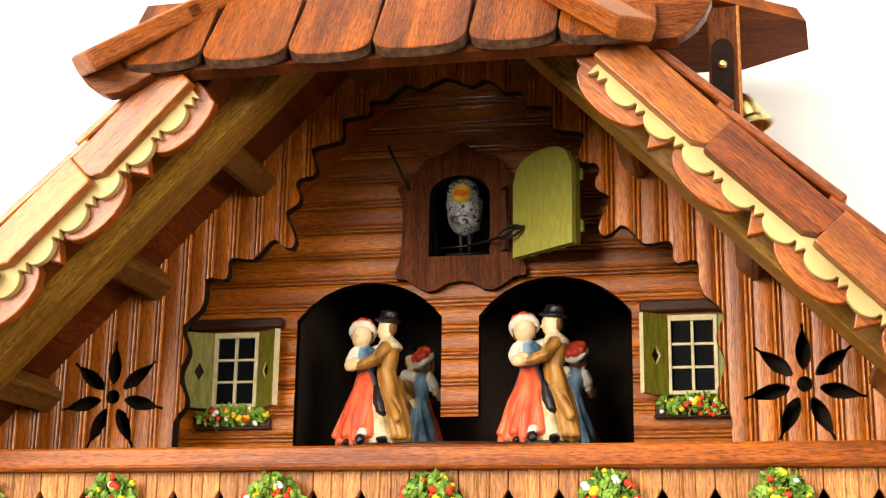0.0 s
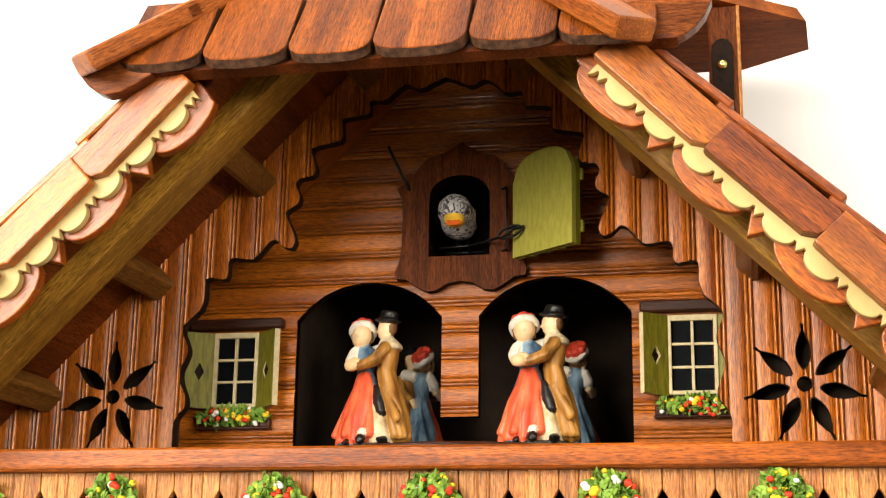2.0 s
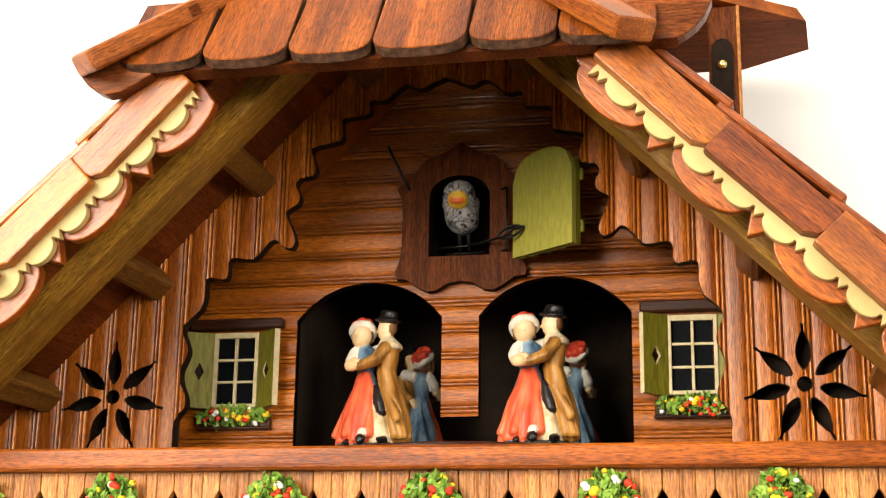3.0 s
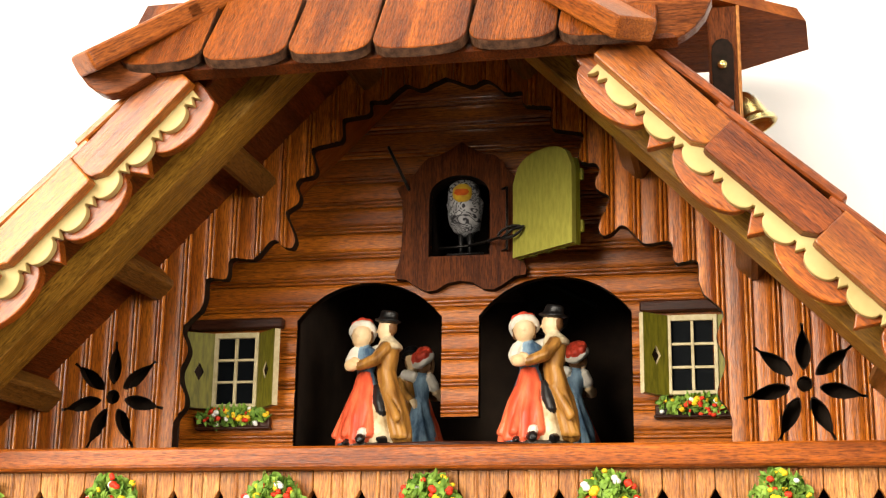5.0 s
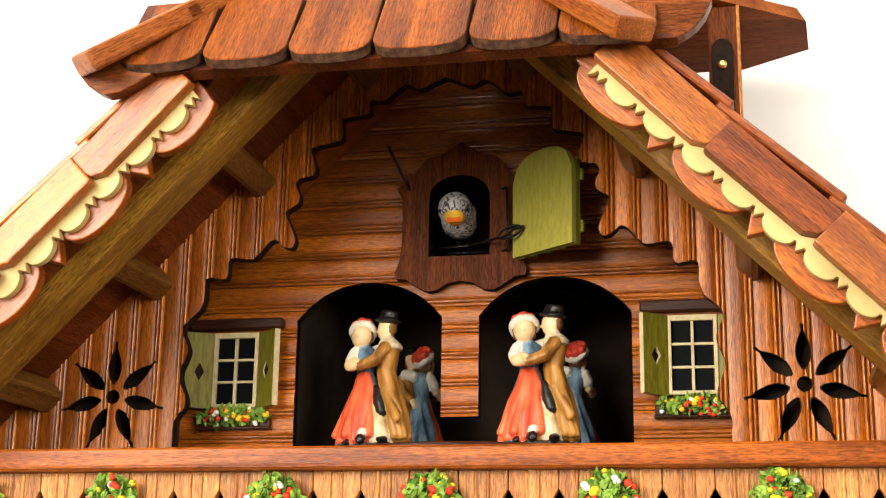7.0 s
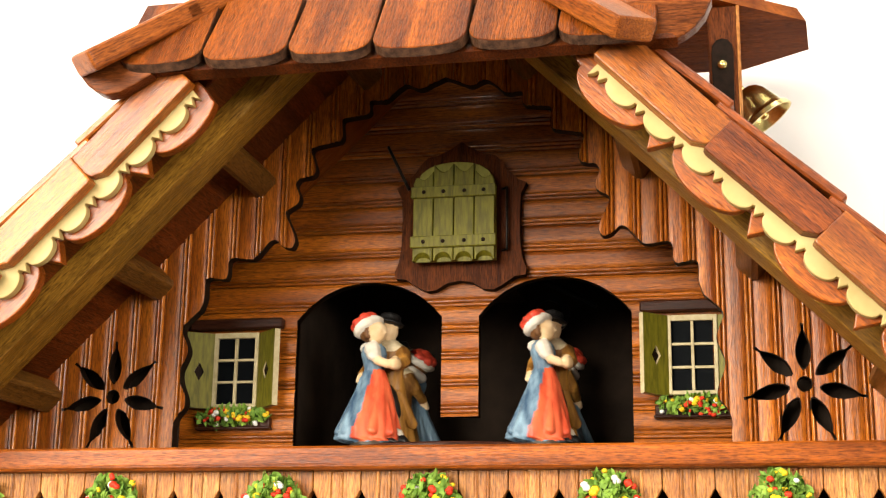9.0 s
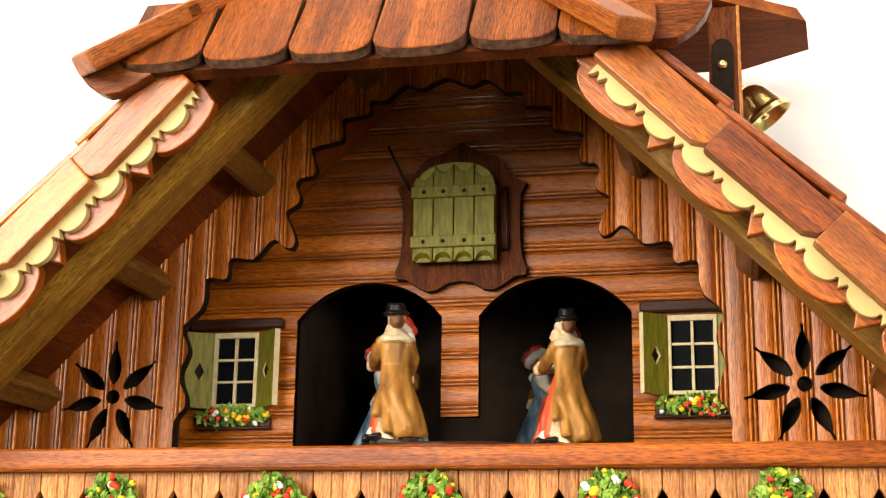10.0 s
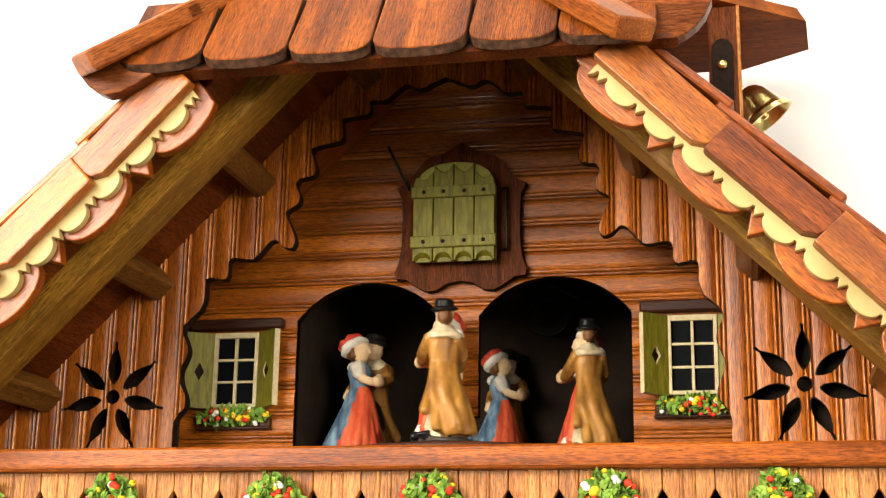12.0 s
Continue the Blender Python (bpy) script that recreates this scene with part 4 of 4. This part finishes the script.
    for x0, y0, x1, y1, r in ((5.2, -4.2, 9.8, -2.2, 1.2), (6.6, -4.2, 11.8, -2.2, 1.3), (8.6, -2.0, 13.2, -1.4, 1.2), (8.8, 2.0, 13.4, 4.6, 1.2), (7.2, 4.2, 10.2, 9.4, 1.2), (5.2, 4.2, 6.2, 9.0, 1.2), (4.2, 4.0, 4.0, 7.0, 1.5)):
        limb(bm, (x0, y0, 22.0), (x1, y1, 4.0), r * 0.5, r * 1.3, 0)
    limb(bm, (5.4, -4.6, 20.0), (11.4, -5.8, 9.5), 1.2, 1.9, 0)
    # broad cream collar, head, hair, hat
    loft(bm, [(6.6, 0.2, 34.2, 4.4, 6.0), (6.6, 0.2, 35.8, 4.4, 6.0), (6.0, 0.1, 37.4, 3.2, 4.0), (5.6, 0, 38.6, 2.2, 2.4)], 20, 4)
    loft(bm, [(4.6, -0.3, 38.0, 1.2, 1.3), (4.6, -0.3, 39.0, 2.5, 2.3), (4.8, -0.2, 41.0, 3.1, 2.9), (5.0, -0.1, 43.2, 3.2, 3.1), (5.0, 0, 44.6, 2.4, 2.4)], 18, 3)
    limb(bm, (1.7, -0.3, 41.4), (1.2, -0.3, 41.0), 0.5, 0.4, 3)
    ball(bm, (6.4, 0.1, 41.9), 2.75, 7, 14, 1.15)

    def his_hat():
        loft(bm, [(5.6, 0, 43.9, 3.4, 3.4), (5.6, 0, 44.2, 4.9, 4.7), (5.6, 0, 44.9, 4.9, 4.7), (5.6, 0, 45.2, 3.6, 3.6), (5.6, 0, 46.4, 3.4, 3.4), (5.6, 0, 47.4, 3.4, 3.4), (5.6, 0, 48.0, 2.7, 2.7)], 24, 5)
    tipped(his_hat, (5.6, 0, 44), 4, 10)
    # his arms round her
    limb(bm, (6.4, -4.6, 34.4), (3.0, -7.0, 30.0), 2.5, 2.3, 0)
    limb(bm, (3.0, -7.0, 30.0), (-3.2, -8.2, 27.9), 2.4, 1.9, 0)
    limb(bm, (7.0, 4.6, 34.2), (4.2, 6.0, 29.0), 2.3, 2.1, 0)
    limb(bm, (4.2, 6.0, 29.0), (-1.4, 4.8, 25.6), 2.0, 1.6, 0)
    limb(bm, (-2.2, 4.6, 24.9), (-3.6, 4.8, 22.8), 1.5, 1.2, 3)
    limb(bm, (-1.8, 3.6, 34.4), (5.0, 4.6, 36.6), 2.2, 1.9, 8)
    # shoes and her white stocking
    limb(bm, (-0.9, -7.6, 5.4), (-1.0, -8.8, 3.8), 1.7, 1.6, 8)
    limb(bm, (-1.2, -8.4, 3.0), (-0.9, -10.4, 2.7), 1.9, 1.7, 5)
    limb(bm, (-6.4, -7.6, 2.0), (-6.6, -9.4, 1.9), 1.3, 1.2, 5)
    limb(bm, (6.6, -5.2, 2.4), (5.4, -8.0, 2.3), 1.6, 1.5, 5)
    for v in bm.verts:
        v.co.y -= 0.28 * v.co.x if v.co.z > 2.0 else 0.0
        v.co += noise.noise_vector(v.co * 0.22) * 0.45 + noise.noise_vector(v.co * 0.6) * 0.25
    return moulded("dancing_figurine", bm, mats, 0.33)


pairs = []
for k in range(4):
    p = build_pair() if not pairs else copy_thing(pairs[0], Matrix())
    tagged(p, "painted figurine pair: tan coat, blue dress with orange-red apron", "dancing figurine", "dancing pairs on the turntable")
    pairs.append(p)

bm = bmesh.new()
loft(bm, [(0, 0, 0, 8.5, 8.5), (0, 0, 1.5, 8.5, 8.5), (0, 0, 1.5, 5.5, 5.5), (0, 0, 0, 5.5, 5.5)], 28, 0, cap=False)
wheel = part("gear_wheel", bm, STEEL, clock, "dull steel wheel of the works", at(21.5, 100, -4.5, 90, 0, 0), smooth=True)
bm = bmesh.new()
limb(bm, (21, 98, 8.5), (40, 98, -2.0), 1.3, 1.3)
part("works_lever", bm, STEEL, clock, "dull steel lever", smooth=True)

# ---------------------------------------------------------------- flower bunches on the balcony
for k, x in enumerate((-137.5, -91.8, -40.6, 6.6, 57.6, 104.8)):
    fb = thing("flower_bunch", x, -43.5, -98.8)
    flower_mass(fb, 18, 9, 18.5, 460, 32, 20 + k, 1.0)
    tagged(fb, "bunch of green leaves with red, yellow and white blossoms", "flowers", "balcony flowers")


# ---------------------------------------------------------------- movements
def motions():
    # bird bows and bell swings in one rhythm until the door shuts
    ups = [-0.17, 0.68, 1.5, 2.35, 3.2, 4.03, 4.87, 5.7, 6.58]
    bows = [(0.0, 8)]
    swing = [(0.0, -17)]
    for k, u in enumerate(ups):
        for dt, a, b in ((-0.1, 5, -32), (0.0, 0, -35), (0.12, 4, -20), (0.22, 22, -8), (0.32, 42, 3), (0.42, 54, 12), (0.52, 57, 15), (0.6, 46, 8), (0.67, 20, -8)):
            if 0.0 < u + dt < 7.3:
                bows.append((u + dt, a))
                swing.append((u + dt, b))
    bows += [(7.45, 12), (7.7, 0), (12.0, 0)]
    swing += [(7.42, -31), (7.55, -35), (8.0, -35), (12.0, -35)]
    walk(bird, [(t, at(0, 37, 5.5, a, 0, 0)) for t, a in sorted(bows)])
    walk(bell, [(t, at(92.6, 68, 83.8, 0, a, 0)) for t, a in sorted(swing)])
    hinge = [(0.0, 141), (7.3, 141), (7.6, 120), (7.9, 70), (8.2, 18), (8.35, 0), (12.0, 0)]
    walk(rod, [(t, at(x, y, 0)) for t, x, y in ((0.0, 0, 0), (7.3, 0, 0), (7.75, -14, 0), (8.2, -14, 22), (12.0, -14, 22))])
    walk(door, [(t, at(17.4, 23.0, 0, 0, 0, a)) for t, a in hinge])
    # turntable and pairs: at rest, then turning
    def spin(t):
        return 0.0 if t < 8.46 else (t - 8.46) ** 2 / 0.2 * 183 / 2 if t < 8.66 else 183 * (t - 8.56)
    # the front pairs turn unevenly on their pegs
    TURN_TIMES = [8.46] + [8.6 + 0.2 * k for k in range(18)]
    FRONT_TURN = [0, 14, 48, 86, 129, 170, 214, 257, 296, 328, 351, 369, 391, 420, 456, 501, 552, 606, 654]
    times = [0.0, 8.46, 8.53, 8.6, 8.66] + [8.8 + 0.2 * k for k in range(17)]
    walk(table, [(t, at(0, 54, -69, 0, 0, spin(t) * 0.069)) for t in times])
    for p, a0, own in zip(pairs, (224.8, 311.8, 131, 41), (0, 6, 150, 160)):
        rows = []
        for t in times:
            a = radians(a0 + spin(t) * 0.069)
            if own < 90:
                turned = own + np.interp(t, TURN_TIMES, FRONT_TURN)
            else:
                turned = own + spin(t) + 25 * min(1.0, max(0.0, (t - 8.46) / 0.34))
            rows.append((t, at(42 * math.cos(a), 54 + 42 * math.sin(a), -66.2, 0, 0, turned)))
        walk(p, rows)


motions()
